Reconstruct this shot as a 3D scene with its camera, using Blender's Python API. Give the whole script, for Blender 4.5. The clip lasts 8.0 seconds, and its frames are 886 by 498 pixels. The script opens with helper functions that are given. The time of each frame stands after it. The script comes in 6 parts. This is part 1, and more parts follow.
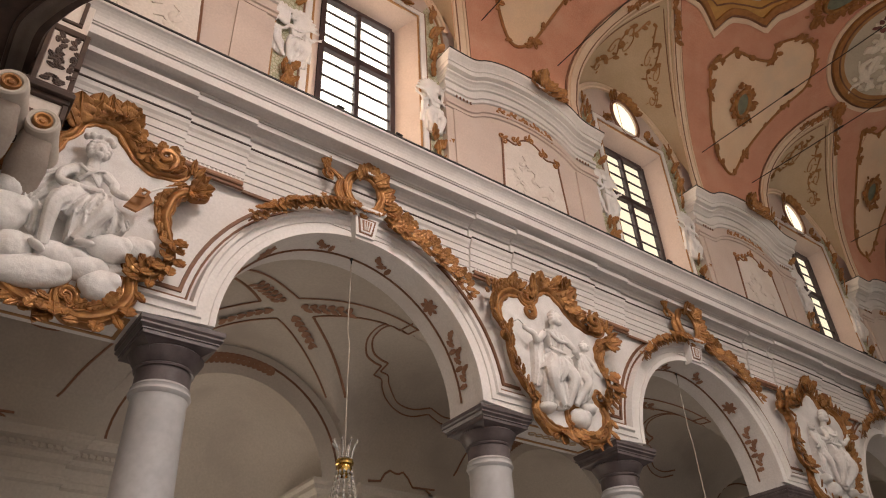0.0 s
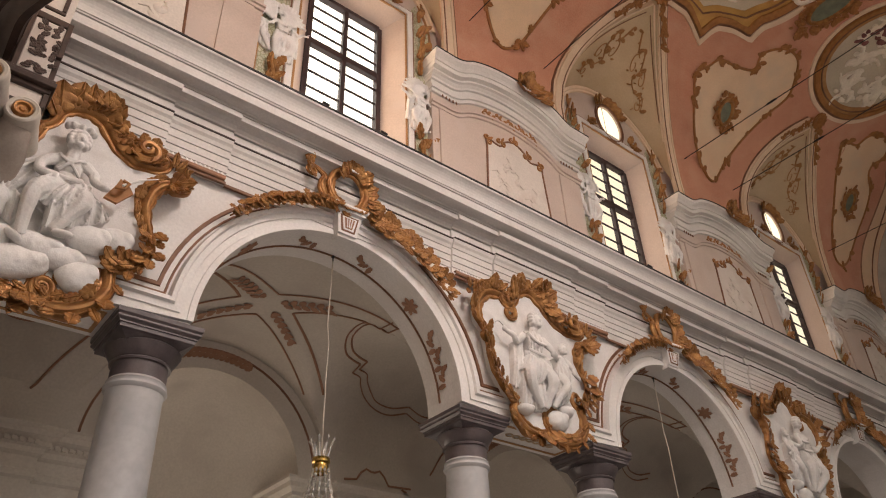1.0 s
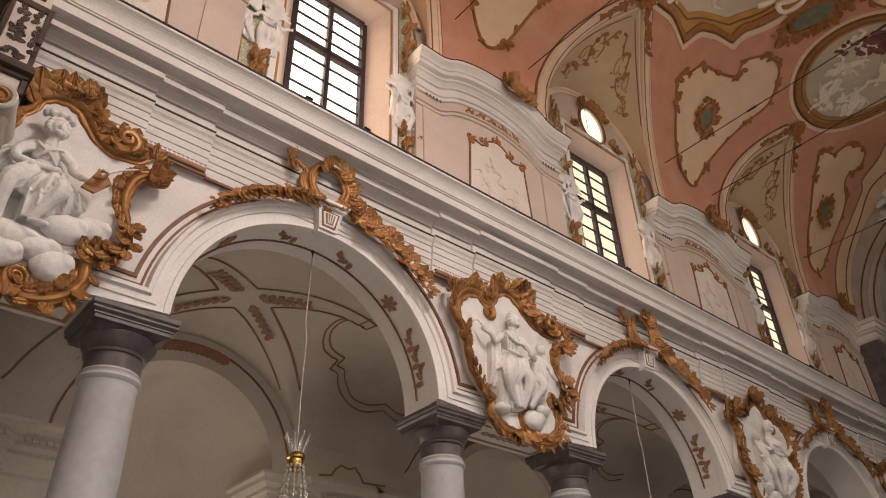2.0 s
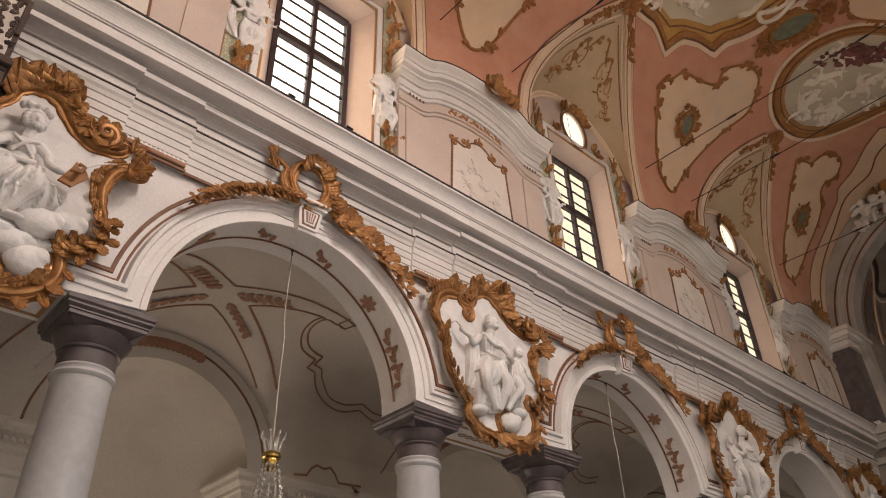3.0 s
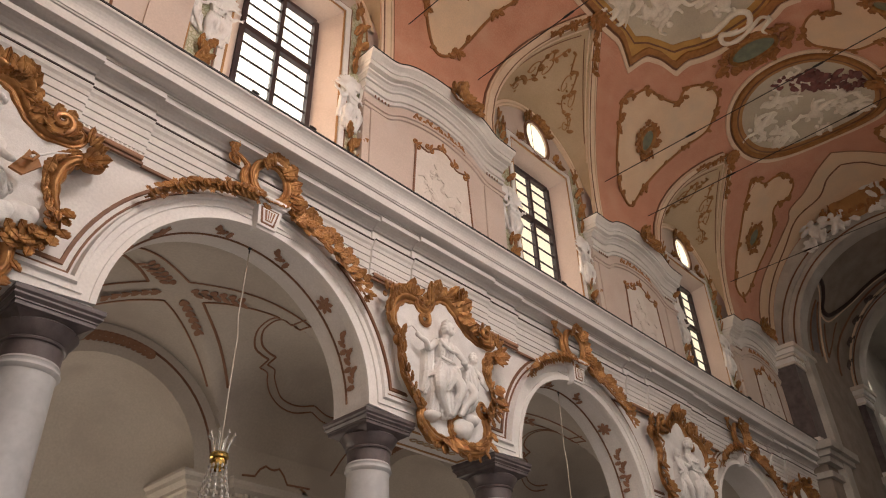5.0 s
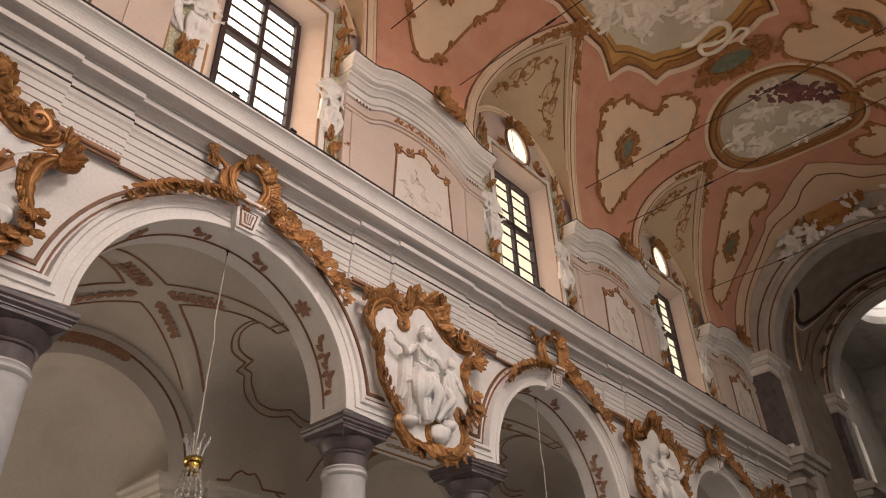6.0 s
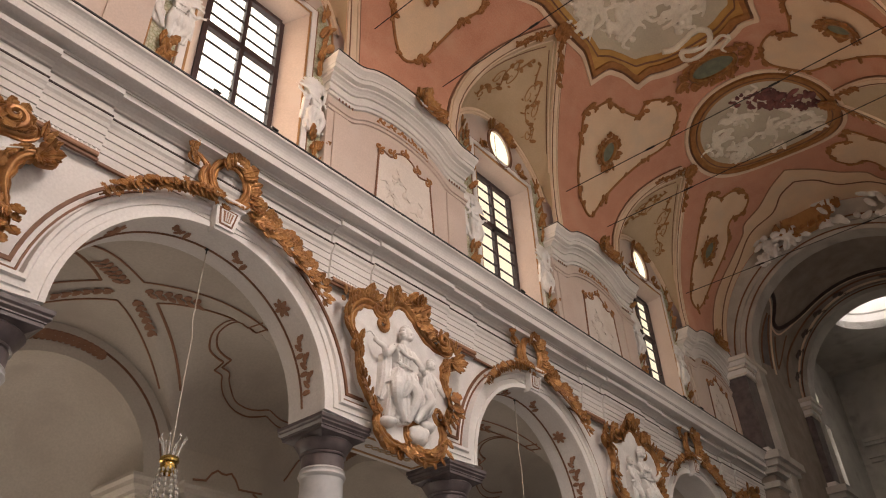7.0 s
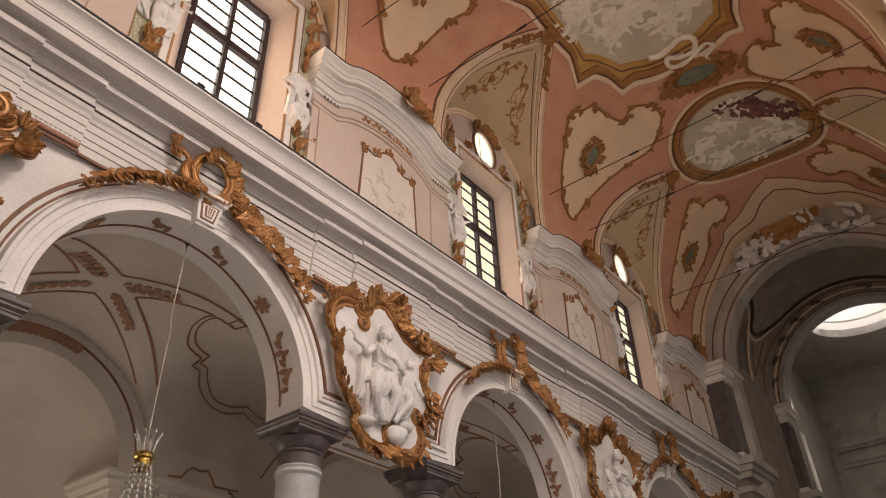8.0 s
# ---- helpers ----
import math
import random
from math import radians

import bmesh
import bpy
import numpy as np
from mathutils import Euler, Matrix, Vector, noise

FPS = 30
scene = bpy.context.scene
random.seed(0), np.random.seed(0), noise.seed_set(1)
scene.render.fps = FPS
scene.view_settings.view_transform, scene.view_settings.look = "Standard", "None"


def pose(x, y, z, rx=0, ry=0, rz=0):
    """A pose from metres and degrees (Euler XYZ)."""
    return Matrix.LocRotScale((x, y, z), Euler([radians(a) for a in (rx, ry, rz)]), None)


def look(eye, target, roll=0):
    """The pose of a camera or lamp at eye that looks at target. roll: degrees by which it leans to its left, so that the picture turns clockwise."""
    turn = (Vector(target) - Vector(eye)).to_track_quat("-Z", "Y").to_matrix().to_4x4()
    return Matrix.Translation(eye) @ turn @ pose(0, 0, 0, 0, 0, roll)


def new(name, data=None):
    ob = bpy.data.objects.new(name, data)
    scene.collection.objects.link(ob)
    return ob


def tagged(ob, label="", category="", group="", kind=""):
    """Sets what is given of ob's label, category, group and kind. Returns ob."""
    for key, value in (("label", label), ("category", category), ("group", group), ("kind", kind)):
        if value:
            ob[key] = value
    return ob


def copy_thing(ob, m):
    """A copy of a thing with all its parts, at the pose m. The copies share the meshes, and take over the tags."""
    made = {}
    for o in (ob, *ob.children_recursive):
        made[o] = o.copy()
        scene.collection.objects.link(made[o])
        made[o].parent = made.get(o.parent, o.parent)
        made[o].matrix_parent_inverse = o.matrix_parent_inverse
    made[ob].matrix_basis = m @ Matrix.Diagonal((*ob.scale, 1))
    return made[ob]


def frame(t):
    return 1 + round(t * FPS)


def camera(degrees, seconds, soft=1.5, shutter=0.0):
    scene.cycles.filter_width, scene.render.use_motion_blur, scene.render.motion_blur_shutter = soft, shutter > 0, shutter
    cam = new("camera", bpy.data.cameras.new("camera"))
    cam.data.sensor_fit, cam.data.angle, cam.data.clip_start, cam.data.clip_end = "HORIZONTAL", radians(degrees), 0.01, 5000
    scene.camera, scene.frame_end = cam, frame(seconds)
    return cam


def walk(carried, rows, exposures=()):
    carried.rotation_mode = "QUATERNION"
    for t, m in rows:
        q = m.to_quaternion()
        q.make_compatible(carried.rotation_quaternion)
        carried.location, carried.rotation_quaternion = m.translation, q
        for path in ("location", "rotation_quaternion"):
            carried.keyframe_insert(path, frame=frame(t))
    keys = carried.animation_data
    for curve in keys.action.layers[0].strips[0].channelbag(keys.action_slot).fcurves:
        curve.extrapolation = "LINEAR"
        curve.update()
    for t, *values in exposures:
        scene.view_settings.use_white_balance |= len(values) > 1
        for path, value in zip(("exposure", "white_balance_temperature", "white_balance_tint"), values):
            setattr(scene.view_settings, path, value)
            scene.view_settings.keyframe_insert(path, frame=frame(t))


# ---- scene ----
cam = camera(61.18, 8.0, 1.1)
# seconds, eye x y z, heading to the right of the wall's normal, tilt, lean to the left
ROWS = [
    (0.0, -3.616, -6.264, 1.600, 38.08, 34.97, -2.93),
    (0.5, -3.620, -6.264, 1.607, 38.87, 34.88, -2.83),
    (1.0, -3.622, -6.265, 1.612, 39.77, 34.82, -2.46),
    (1.5, -3.623, -6.266, 1.616, 40.66, 34.66, -2.24),
    (3.0, -3.629, -6.268, 1.625, 43.43, 34.55, -2.07),
    (3.5, -3.632, -6.271, 1.628, 44.33, 34.53, -2.03),
    (4.0, -3.634, -6.276, 1.628, 45.35, 34.55, -1.77),
    (4.5, -3.634, -6.282, 1.629, 46.26, 34.62, -1.77),
    (6.0, -3.631, -6.296, 1.635, 49.02, 35.03, -2.21),
    (6.5, -3.629, -6.300, 1.636, 49.94, 35.10, -2.45),
    (7.0, -3.628, -6.303, 1.636, 50.76, 35.05, -2.49),
    (7.5, -3.627, -6.304, 1.637, 51.53, 35.05, -2.28),
    (8.0, -3.626, -6.307, 1.639, 52.38, 34.99, -2.14),
]
walk(cam, [(t, pose(x, y, z, 0, 0, -yaw) @ pose(0, 0, 0, 90 + pitch) @ pose(0, 0, 0, 0, 0, roll)) for t, x, y, z, yaw, pitch, roll in ROWS])

# ---- world and light ----
from mathutils.geometry import tessellate_polygon

P, C, R0 = 6.2, 0.15, 1.67          # bay length, middle of an arch, radius of an arch
ZS = 5.2                            # springing of the arches
WALL, ATTIC = 0.08, 0.25            # faces of the arcade wall and of the wall with the windows
YC, ZC, RV = -3.55, 11.65, 3.6      # axis and radius of the nave's vault
XW, XE = -9.3, 17.4                 # ends of the nave
SOUTH = 2 * YC                      # y of a point mirrored: SOUTH - y
BAYS = [-1, 0, 1, 2]

world = bpy.data.worlds.new("sky")
scene.world = world
world.use_nodes = True
wn = world.node_tree.nodes
sky = wn.new("ShaderNodeTexSky")
sky.sky_type, sky.sun_disc, sky.sun_elevation, sky.sun_rotation = "NISHITA", False, radians(48), radians(200)
wn["Background"].inputs["Strength"].default_value = 0.15
world.node_tree.links.new(sky.outputs[0], wn["Background"].inputs["Color"])

def area(name, m, sx, sy, watts, colour):
    d = bpy.data.lights.new(name, "AREA")
    d.shape, d.size, d.size_y, d.energy, d.color = "RECTANGLE", sx, sy, watts, colour
    o = new(name, d)
    o.matrix_world = m
    return o

sun_data = bpy.data.lights.new("sun", "SUN")
sun_data.energy, sun_data.angle, sun_data.color = 3.0, radians(0.5), (1, 0.95, 0.87)
new("sun", sun_data).matrix_world = look((0, -30, 40), (12, 0, 8))
scene.view_settings.exposure = -0.19
SKYLIGHT = 108
for k, w in zip(BAYS[1:], (4.9, 0.95, 0.02)):      # daylight of the opposite windows, from the high sky
    area("window_light", look((C + k * P, SOUTH + 0.1, 11.4), (C + k * P, 0, -22)), 1.6, 1.6, SKYLIGHT * w, (1, 0.86, 0.80))
for k, w in zip(BAYS, (0.05, 0.6, 0.16, 0.02)):      # added lamps in the unseen opposite arches, to brighten the arcade wall
    area("arch_fill", look((C + k * P, SOUTH - 0.45, 4.8), (C + k * P + 0.5, 0, 4.4)), 2.9, 3.2, 112 * w, (1, 0.90, 0.885))
for k, w in zip(BAYS, (0.2, 0.85, 0.36, 0.2)):              # daylight of the near windows; niche lamps added to lift the dim aisle
    area("window_light", look((C + k * P + 0.1, 0.5, 10.2), (C + k * P + 0.6, -6, 10.1)), 1.1, 2.8, 66 * w, (1, 0.69, 0.45))
    area("niche_fill", look((C + k * P, 4.2, 2.2), (C + k * P, 1.5, 5.0)), 2.0, 2.6, 62 * w, (1, 0.83, 0.68))
area("west_vault_fill", look((XW + 0.3, YC, 10.4), (2, YC, 15.6)), 2.6, 3.0, 150, (1, 0.72, 0.47))      # added lamp, no window there: brightens the near vault more than the far
area("crossing_light", look((24, YC, 15.6), (24, YC, 18)), 2.0, 2.0, 190, (1, 0.97, 0.94))

# ---- materials ----
def mat(name, base, second=None, rough=0.6, scale=3.0, fine=60.0, bump=0.15, metal=0.0, amount=0.5, dirt=None, spec=0.4):
    m = bpy.data.materials.new(name)
    m.use_nodes = True
    n, l = m.node_tree.nodes, m.node_tree.links
    b = n["Principled BSDF"]
    geo = n.new("ShaderNodeNewGeometry")
    def tex(sc, detail=6.0):
        t = n.new("ShaderNodeTexNoise")
        t.inputs["Scale"].default_value, t.inputs["Detail"].default_value = sc, detail
        l.new(geo.outputs["Position"], t.inputs["Vector"])
        return t
    big, small = tex(scale), tex(fine, 3.0)
    second = second or tuple(c * 0.82 for c in base)
    ramp = n.new("ShaderNodeValToRGB")
    ramp.color_ramp.elements[0].position, ramp.color_ramp.elements[1].position = 0.5 - amount * 0.4, 0.5 + amount * 0.4
    ramp.color_ramp.elements[0].color, ramp.color_ramp.elements[1].color = (*second, 1), (*base, 1)
    l.new(big.outputs[0], ramp.inputs[0])
    mix = n.new("ShaderNodeMix")
    mix.data_type, mix.blend_type = "RGBA", "MULTIPLY"
    mix.inputs[0].default_value = 0.35
    l.new(ramp.outputs[0], mix.inputs[6])
    l.new(small.outputs[0], mix.inputs[7])
    r2 = n.new("ShaderNodeMapRange")
    r2.inputs["From Min"].default_value, r2.inputs["From Max"].default_value = 0.3, 0.7
    r2.inputs["To Min"].default_value, r2.inputs["To Max"].default_value = 0.75, 1.1
    l.new(small.outputs[0], r2.inputs[0])
    l.new(r2.outputs[0], mix.inputs[7])
    out = mix.outputs[2]
    if dirt:
        st = tex(dirt[1], 8.0)
        r3 = n.new("ShaderNodeMapRange")
        r3.inputs["From Min"].default_value, r3.inputs["From Max"].default_value = 0.52, 0.72
        l.new(st.outputs[0], r3.inputs[0])
        m3 = n.new("ShaderNodeMix")
        m3.data_type = "RGBA"
        l.new(r3.outputs[0], m3.inputs[0])
        l.new(out, m3.inputs[6])
        m3.inputs[7].default_value = (*dirt[0], 1)
        out = m3.outputs[2]
    l.new(out, b.inputs["Base Color"])
    b.inputs["Roughness"].default_value, b.inputs["Metallic"].default_value = rough, metal
    b.inputs["Specular IOR Level"].default_value = spec
    if bump:
        bp = n.new("ShaderNodeBump")
        bp.inputs["Strength"].default_value, bp.inputs["Distance"].default_value = bump, 0.01
        l.new(small.outputs[0], bp.inputs["Height"])
        l.new(bp.outputs[0], b.inputs["Normal"])
    return m

WHITE = mat("white_limewash", (0.84, 0.81, 0.785), (0.75, 0.715, 0.69), 0.75, 1.2, 35, 0.12, dirt=((0.73, 0.69, 0.655), 2.3))
# WHITE darkened to stand in for dimmer light on cornice and attic caps
DIMWHITE = mat("dimmed_white_limewash", (0.73, 0.70, 0.67), (0.65, 0.615, 0.585), 0.75, 1.2, 35, 0.12, dirt=((0.60, 0.565, 0.535), 2.3))
CREAM = mat("cream_plaster", (0.74, 0.68, 0.62), (0.66, 0.59, 0.53), 0.8, 1.0, 35, 0.12, dirt=((0.60, 0.51, 0.45), 1.7))
BLUSH = mat("blush_plaster", (0.63, 0.525, 0.46), (0.555, 0.45, 0.39), 0.8, 1.4, 35, 0.12, dirt=((0.58, 0.49, 0.44), 2.1))
STUCCO = mat("white_stucco", (0.82, 0.80, 0.78), (0.70, 0.68, 0.665), 0.6, 5, 70, 0.2, dirt=((0.62, 0.59, 0.565), 3.5))
PINK = mat("pink_vault_paint", (0.65, 0.32, 0.215), (0.57, 0.26, 0.17), 0.8, 2.0, 40, 0.1, dirt=((0.63, 0.35, 0.24), 1.3))
def net(m, scale, tint, amount):
    """A fine net of cells in another tint, as on the stencilled grounds."""
    n, l = m.node_tree.nodes, m.node_tree.links
    b = n["Principled BSDF"]
    src = b.inputs["Base Color"].links[0].from_socket
    geo, v, r, mix = n.new("ShaderNodeNewGeometry"), n.new("ShaderNodeTexVoronoi"), n.new("ShaderNodeMapRange"), n.new("ShaderNodeMix")
    v.feature, v.inputs["Scale"].default_value, v.inputs["Randomness"].default_value = "DISTANCE_TO_EDGE", scale, 0.8
    l.new(geo.outputs["Position"], v.inputs["Vector"])
    l.new(v.outputs["Distance"], r.inputs[0])
    r.inputs["From Min"].default_value, r.inputs["From Max"].default_value, r.inputs["To Min"].default_value, r.inputs["To Max"].default_value = 0.04, 0.12, amount, 0.0
    mix.data_type = "RGBA"
    l.new(r.outputs[0], mix.inputs[0])
    l.new(src, mix.inputs[6])
    mix.inputs[7].default_value = (*tint, 1)
    l.new(mix.outputs[2], b.inputs["Base Color"])
net(PINK, 21.0, (0.66, 0.40, 0.28), 0.4)
BROWN = mat("brown_line_paint", (0.25, 0.12, 0.065), (0.17, 0.08, 0.045), 0.6, 8, 60, 0.1)
GOLD = mat("old_gilding", (0.50, 0.26, 0.088), (0.21, 0.085, 0.032), 0.36, 9, 70, 0.3, 0.45, amount=0.6)
CGOLD = mat("painted_gold", (0.44, 0.20, 0.065), (0.26, 0.11, 0.035), 0.6, 9, 70, 0.0, amount=0.7)
FADED = mat("faded_brown_paint", (0.38, 0.21, 0.13), (0.29, 0.15, 0.09), 0.7, 6, 60, 0.05)
NIGHT = mat("dark_line_brown", (0.06, 0.035, 0.03), (0.035, 0.02, 0.018), 0.6, 8, 60, 0.1)
OCHRE = mat("ochre_paint", (0.46, 0.25, 0.10), (0.34, 0.17, 0.065), 0.75, 3, 60, 0.0)
MARBLE = mat("grey_white_marble", (0.58, 0.57, 0.56), (0.44, 0.43, 0.43), 0.32, 1.6, 14, 0.03, dirt=((0.45, 0.44, 0.44), 2.6))
DARKSTONE = mat("purple_grey_stone", (0.16, 0.13, 0.13), (0.085, 0.068, 0.07), 0.35, 6, 60, 0.08)
AISLE = mat("aisle_plaster", (0.63, 0.58, 0.515), (0.56, 0.51, 0.445), 0.85, 0.9, 30, 0.08, dirt=((0.50, 0.45, 0.40), 1.2))
SAGE = mat("sage_cell_paint", (0.60, 0.46, 0.31), (0.52, 0.385, 0.24), 0.8, 1.6, 40, 0.1)
WOOD = mat("dark_window_wood", (0.055, 0.03, 0.03), (0.03, 0.018, 0.02), 0.5, 6, 60, 0.2)
BLACK = mat("black_iron", (0.02, 0.018, 0.018), None, 0.5, 20, 90, 0.2)
FLOOR = mat("floor_marble", (0.15, 0.13, 0.12), (0.10, 0.085, 0.08), 0.3, 1.2, 30, 0.03)

# ---- mesh helpers ----
def mesh_of(name, bm, material, smooth=False, sharp=38):
    me = bpy.data.meshes.new(name)
    bmesh.ops.recalc_face_normals(bm, faces=bm.faces)
    bm.to_mesh(me)
    bm.free()
    me.materials.append(material)
    if smooth:
        for f in me.polygons:
            f.use_smooth = True
        me.set_sharp_from_angle(angle=radians(sharp))
    return me

def thing(name, bm, material, label, category, group="", kind="", smooth=False):
    return tagged(new(name, mesh_of(name, bm, material, smooth)), label, category, group, kind)

def empty(name, m, label, category, group="", kind=""):
    o = new(name)
    o.matrix_world = m
    return tagged(o, label, category, group, kind)

def part(name, bm, material, parent, label="", smooth=False, m=None):
    o = new(name, mesh_of(name, bm, material, smooth))
    o.parent = parent
    if m is not None:
        o.matrix_basis = m
    return tagged(o, label)

def share(name, me, parent, m, label=""):
    o = new(name, me)
    o.parent, o.matrix_basis = parent, m
    return tagged(o, label)

def grid(bm, rows, closed=False):
    """Rows of points, joined to a sheet."""
    vs = [[bm.verts.new(p) for p in r] for r in rows]
    for a, b in zip(vs, vs[1:]):
        n = len(a)
        for i in range(n if closed else n - 1):
            j = (i + 1) % n
            bm.faces.new((a[i], a[j], b[j], b[i]))
    return vs

def box(bm, x0, x1, y0, y1, z0, z1):
    v = [bm.verts.new((x, y, z)) for x in (x0, x1) for y in (y0, y1) for z in (z0, z1)]
    for q in ((0, 1, 3, 2), (4, 6, 7, 5), (0, 4, 5, 1), (2, 3, 7, 6), (0, 2, 6, 4), (1, 5, 7, 3)):
        bm.faces.new([v[i] for i in q])

def lathe(bm, prof, seg=24, cx=0, cy=0):
    grid(bm, [[(cx + r * math.cos(a), cy + r * math.sin(a), z) for a in [2 * math.pi * i / seg for i in range(seg)]] for r, z in prof], True)

def plate(bm, loops, put, h0, h1, cut=None):
    """A slab with the outline and holes in loops (2D); put(u, v, h) sets it in space. cut: width of strips, for curved surfaces."""
    tri = tessellate_polygon([[Vector((u, v, 0)) for u, v in lp] for lp in loops])
    flat = [q for lp in loops for q in lp]
    for h in ((h0, h1) if h0 != h1 else (h1,)):
        b2 = bmesh.new()
        vs = [b2.verts.new((u, v, 0)) for u, v in flat]
        for t in tri:
            if len(set(t)) == 3:
                try:
                    b2.faces.new([vs[i] for i in t])
                except ValueError:
                    pass
        if cut:
            for ax in (0, 1):
                lo, hi = min(q[ax] for q in flat), max(q[ax] for q in flat)
                k = math.ceil(lo / cut)
                while k * cut < hi:
                    co, no = [0, 0, 0], [0, 0, 0]
                    co[ax], no[ax] = k * cut, 1
                    bmesh.ops.bisect_plane(b2, geom=b2.verts[:] + b2.edges[:] + b2.faces[:], plane_co=co, plane_no=no)
                    k += 1
        m = {v: bm.verts.new(put(v.co.x, v.co.y, h)) for v in b2.verts}
        for f in b2.faces:
            bm.faces.new([m[v] for v in f.verts])
        b2.free()
    if h0 != h1:
        for lp in loops:
            pts = []
            for (a, b), (c, d) in zip(lp, lp[1:] + lp[:1]):
                n = max(1, math.ceil(math.hypot(c - a, d - b) / cut)) if cut else 1
                pts += [(a + (c - a) * i / n, b + (d - b) * i / n) for i in range(n)]
            grid(bm, [[put(u, v, h) for u, v in pts] for h in (h0, h1)], True)

def run_x(bm, prof, stations):
    """A moulding along x: prof (y, z, share of the step), stations (x, step towards the nave)."""
    grid(bm, [[(x, y - s * w, z) for y, z, w in prof] for x, s in stations])

def front(y):
    return lambda u, v, h: (u, y - h, v)

def on_vault(side=1):
    """u along the nave, v the arc's length from the crown, h towards the nave."""
    return lambda u, v, h: (u, YC + side * (RV - h) * math.sin(v / RV), ZC + (RV - h) * math.cos(v / RV))

def arc(cx, cz, r, a0, a1, n, rz=None):
    rz = rz or r
    return [(cx + r * math.cos(radians(a0 + (a1 - a0) * i / n)), cz + rz * math.sin(radians(a0 + (a1 - a0) * i / n))) for i in range(n + 1)]

# ---- arcade wall ----
ZL = 5.12
def opening_path(d, c):
    """The line that runs at the distance d outside the edge of an arch and along the lintels beside it."""
    r, e = R0 + d, max(0.0, ZL + d - ZS)
    a0 = math.degrees(math.asin(e / r))
    return [(c - P / 2, ZL + d)] + arc(c, ZS, r, 180 - a0, a0, 40) + [(c + P / 2, ZL + d)]

XS = [C + k * P for k in BAYS]
X0, X1 = XS[0] - P / 2, 17.5
outline = [(X0, 8.2)]
for c in XS:
    outline += [(c - P / 2, ZL), (c - R0, ZL)] + arc(c, ZS, R0, 180, 0, 40) + [(c + R0, ZL)]
outline += [(XS[-1] + P / 2, ZL), (XS[-1] + P / 2, 0), (X1, 0), (X1, 8.2)]
bm = bmesh.new()
plate(bm, [outline], front(WALL), -0.62, 0)
arcade = thing("wall_north", bm, WHITE, "white limewashed arcade wall on marble columns", "wall", kind="structure")

def opening_moulding(name, prof, material, label):
    for c in XS:
        bm = bmesh.new()
        grid(bm, [[(x, WALL - h, z) for x, z in opening_path(d, c)] for d, h in prof])
        o = part(name, bm, material, arcade, label)

opening_moulding("archivolt", [(0.0, -0.1), (-0.012, 0.0), (-0.012, 0.05), (0.05, 0.05), (0.055, 0.035), (0.13, 0.035), (0.135, 0.055), (0.2, 0.055), (0.215, 0.09), (0.255, 0.09), (0.27, 0.03), (0.275, 0.0)], WHITE, "")
opening_moulding("brown_line", [(0.295, 0.0), (0.298, 0.016), (0.318, 0.016), (0.321, 0.0)], BROWN, "brown painted fillet")
opening_moulding("brown_line", [(0.368, 0.0), (0.372, 0.022), (0.408, 0.022), (0.412, 0.0)], BROWN, "brown painted fillet")

# ---- entablature ----
PROF = [(0.09, 6.93, 0), (0.03, 6.93, 1), (0.03, 6.975, 1), (0.046, 6.98, 1), (0.046, 7.056, 1), (0.062, 7.058, 1), (0.062, 7.064, 1), (0.036, 7.066, 1), (0.036, 7.146, 1), (0.052, 7.148, 1), (0.052, 7.154, 1), (0.026, 7.156, 1), (0.026, 7.244, 1), (0.042, 7.246, 1), (0.042, 7.252, 1), (0.016, 7.254, 1),
        (0.016, 7.346, 1), (0.032, 7.348, 1), (0.032, 7.354, 1), (0.008, 7.356, 1), (-0.006, 7.40, 1), (-0.03, 7.43, 1), (-0.04, 7.47, 1), (-0.04, 7.49, 1), (0.02, 7.495, 1), (0.02, 7.655, 1), (0.045, 7.658, 1), (0.045, 7.668, 1), (0.0, 7.67, 1), (-0.01, 7.69, 1), (-0.045, 7.715, 1), (-0.10, 7.732, 1), (-0.165, 7.738, 1), (-0.165, 7.808, 1),
        (-0.148, 7.81, 1), (-0.148, 7.817, 1), (-0.175, 7.819, 1), (-0.175, 7.834, 0.8), (-0.16, 7.836, 0.6), (-0.16, 7.842, 0.5), (-0.19, 7.846, 0.3), (-0.205, 7.856, 0), (-0.30, 7.862, 0), (-0.335, 7.868, 0), (-0.345, 7.872, 0), (-0.345, 7.985, 0), (-0.32, 7.987, 0), (-0.32, 7.996, 0), (-0.358, 7.999, 0), (-0.358, 8.016, 0), (-0.340, 8.018, 0), (-0.340, 8.026, 0), (-0.366, 8.03, 0), (-0.366, 8.046, 0),
        (-0.370, 8.075, 0), (-0.380, 8.108, 0), (-0.398, 8.14, 0), (-0.422, 8.17, 0), (-0.448, 8.192, 0), (-0.470, 8.206, 0), (-0.475, 8.222, 0), (-0.475, 8.235, 0), (0.3, 8.26, 0)]
stations = [(X0, 0.04)]
for c in XS[:-1]:
    m = c + P / 2
    stations += [(m - 1.51, 0), (m - 1.51, 0.035), (m - 0.8, 0.035), (m - 0.8, 0.07), (m + 0.8, 0.07), (m + 0.8, 0.035), (m + 1.51, 0.035), (m + 1.51, 0)]
m = XS[-1] + P / 2
stations += [(m - 1.51, 0), (m - 1.51, 0.035), (m - 0.8, 0.035), (m - 0.8, 0.07), (X1 + 0.3, 0.07)]
bm = bmesh.new()
run_x(bm, PROF, stations)
thing("cornice", bm, DIMWHITE, "long white moulded entablature and cornice above the arches", "cornice", kind="structure")
bm = bmesh.new()
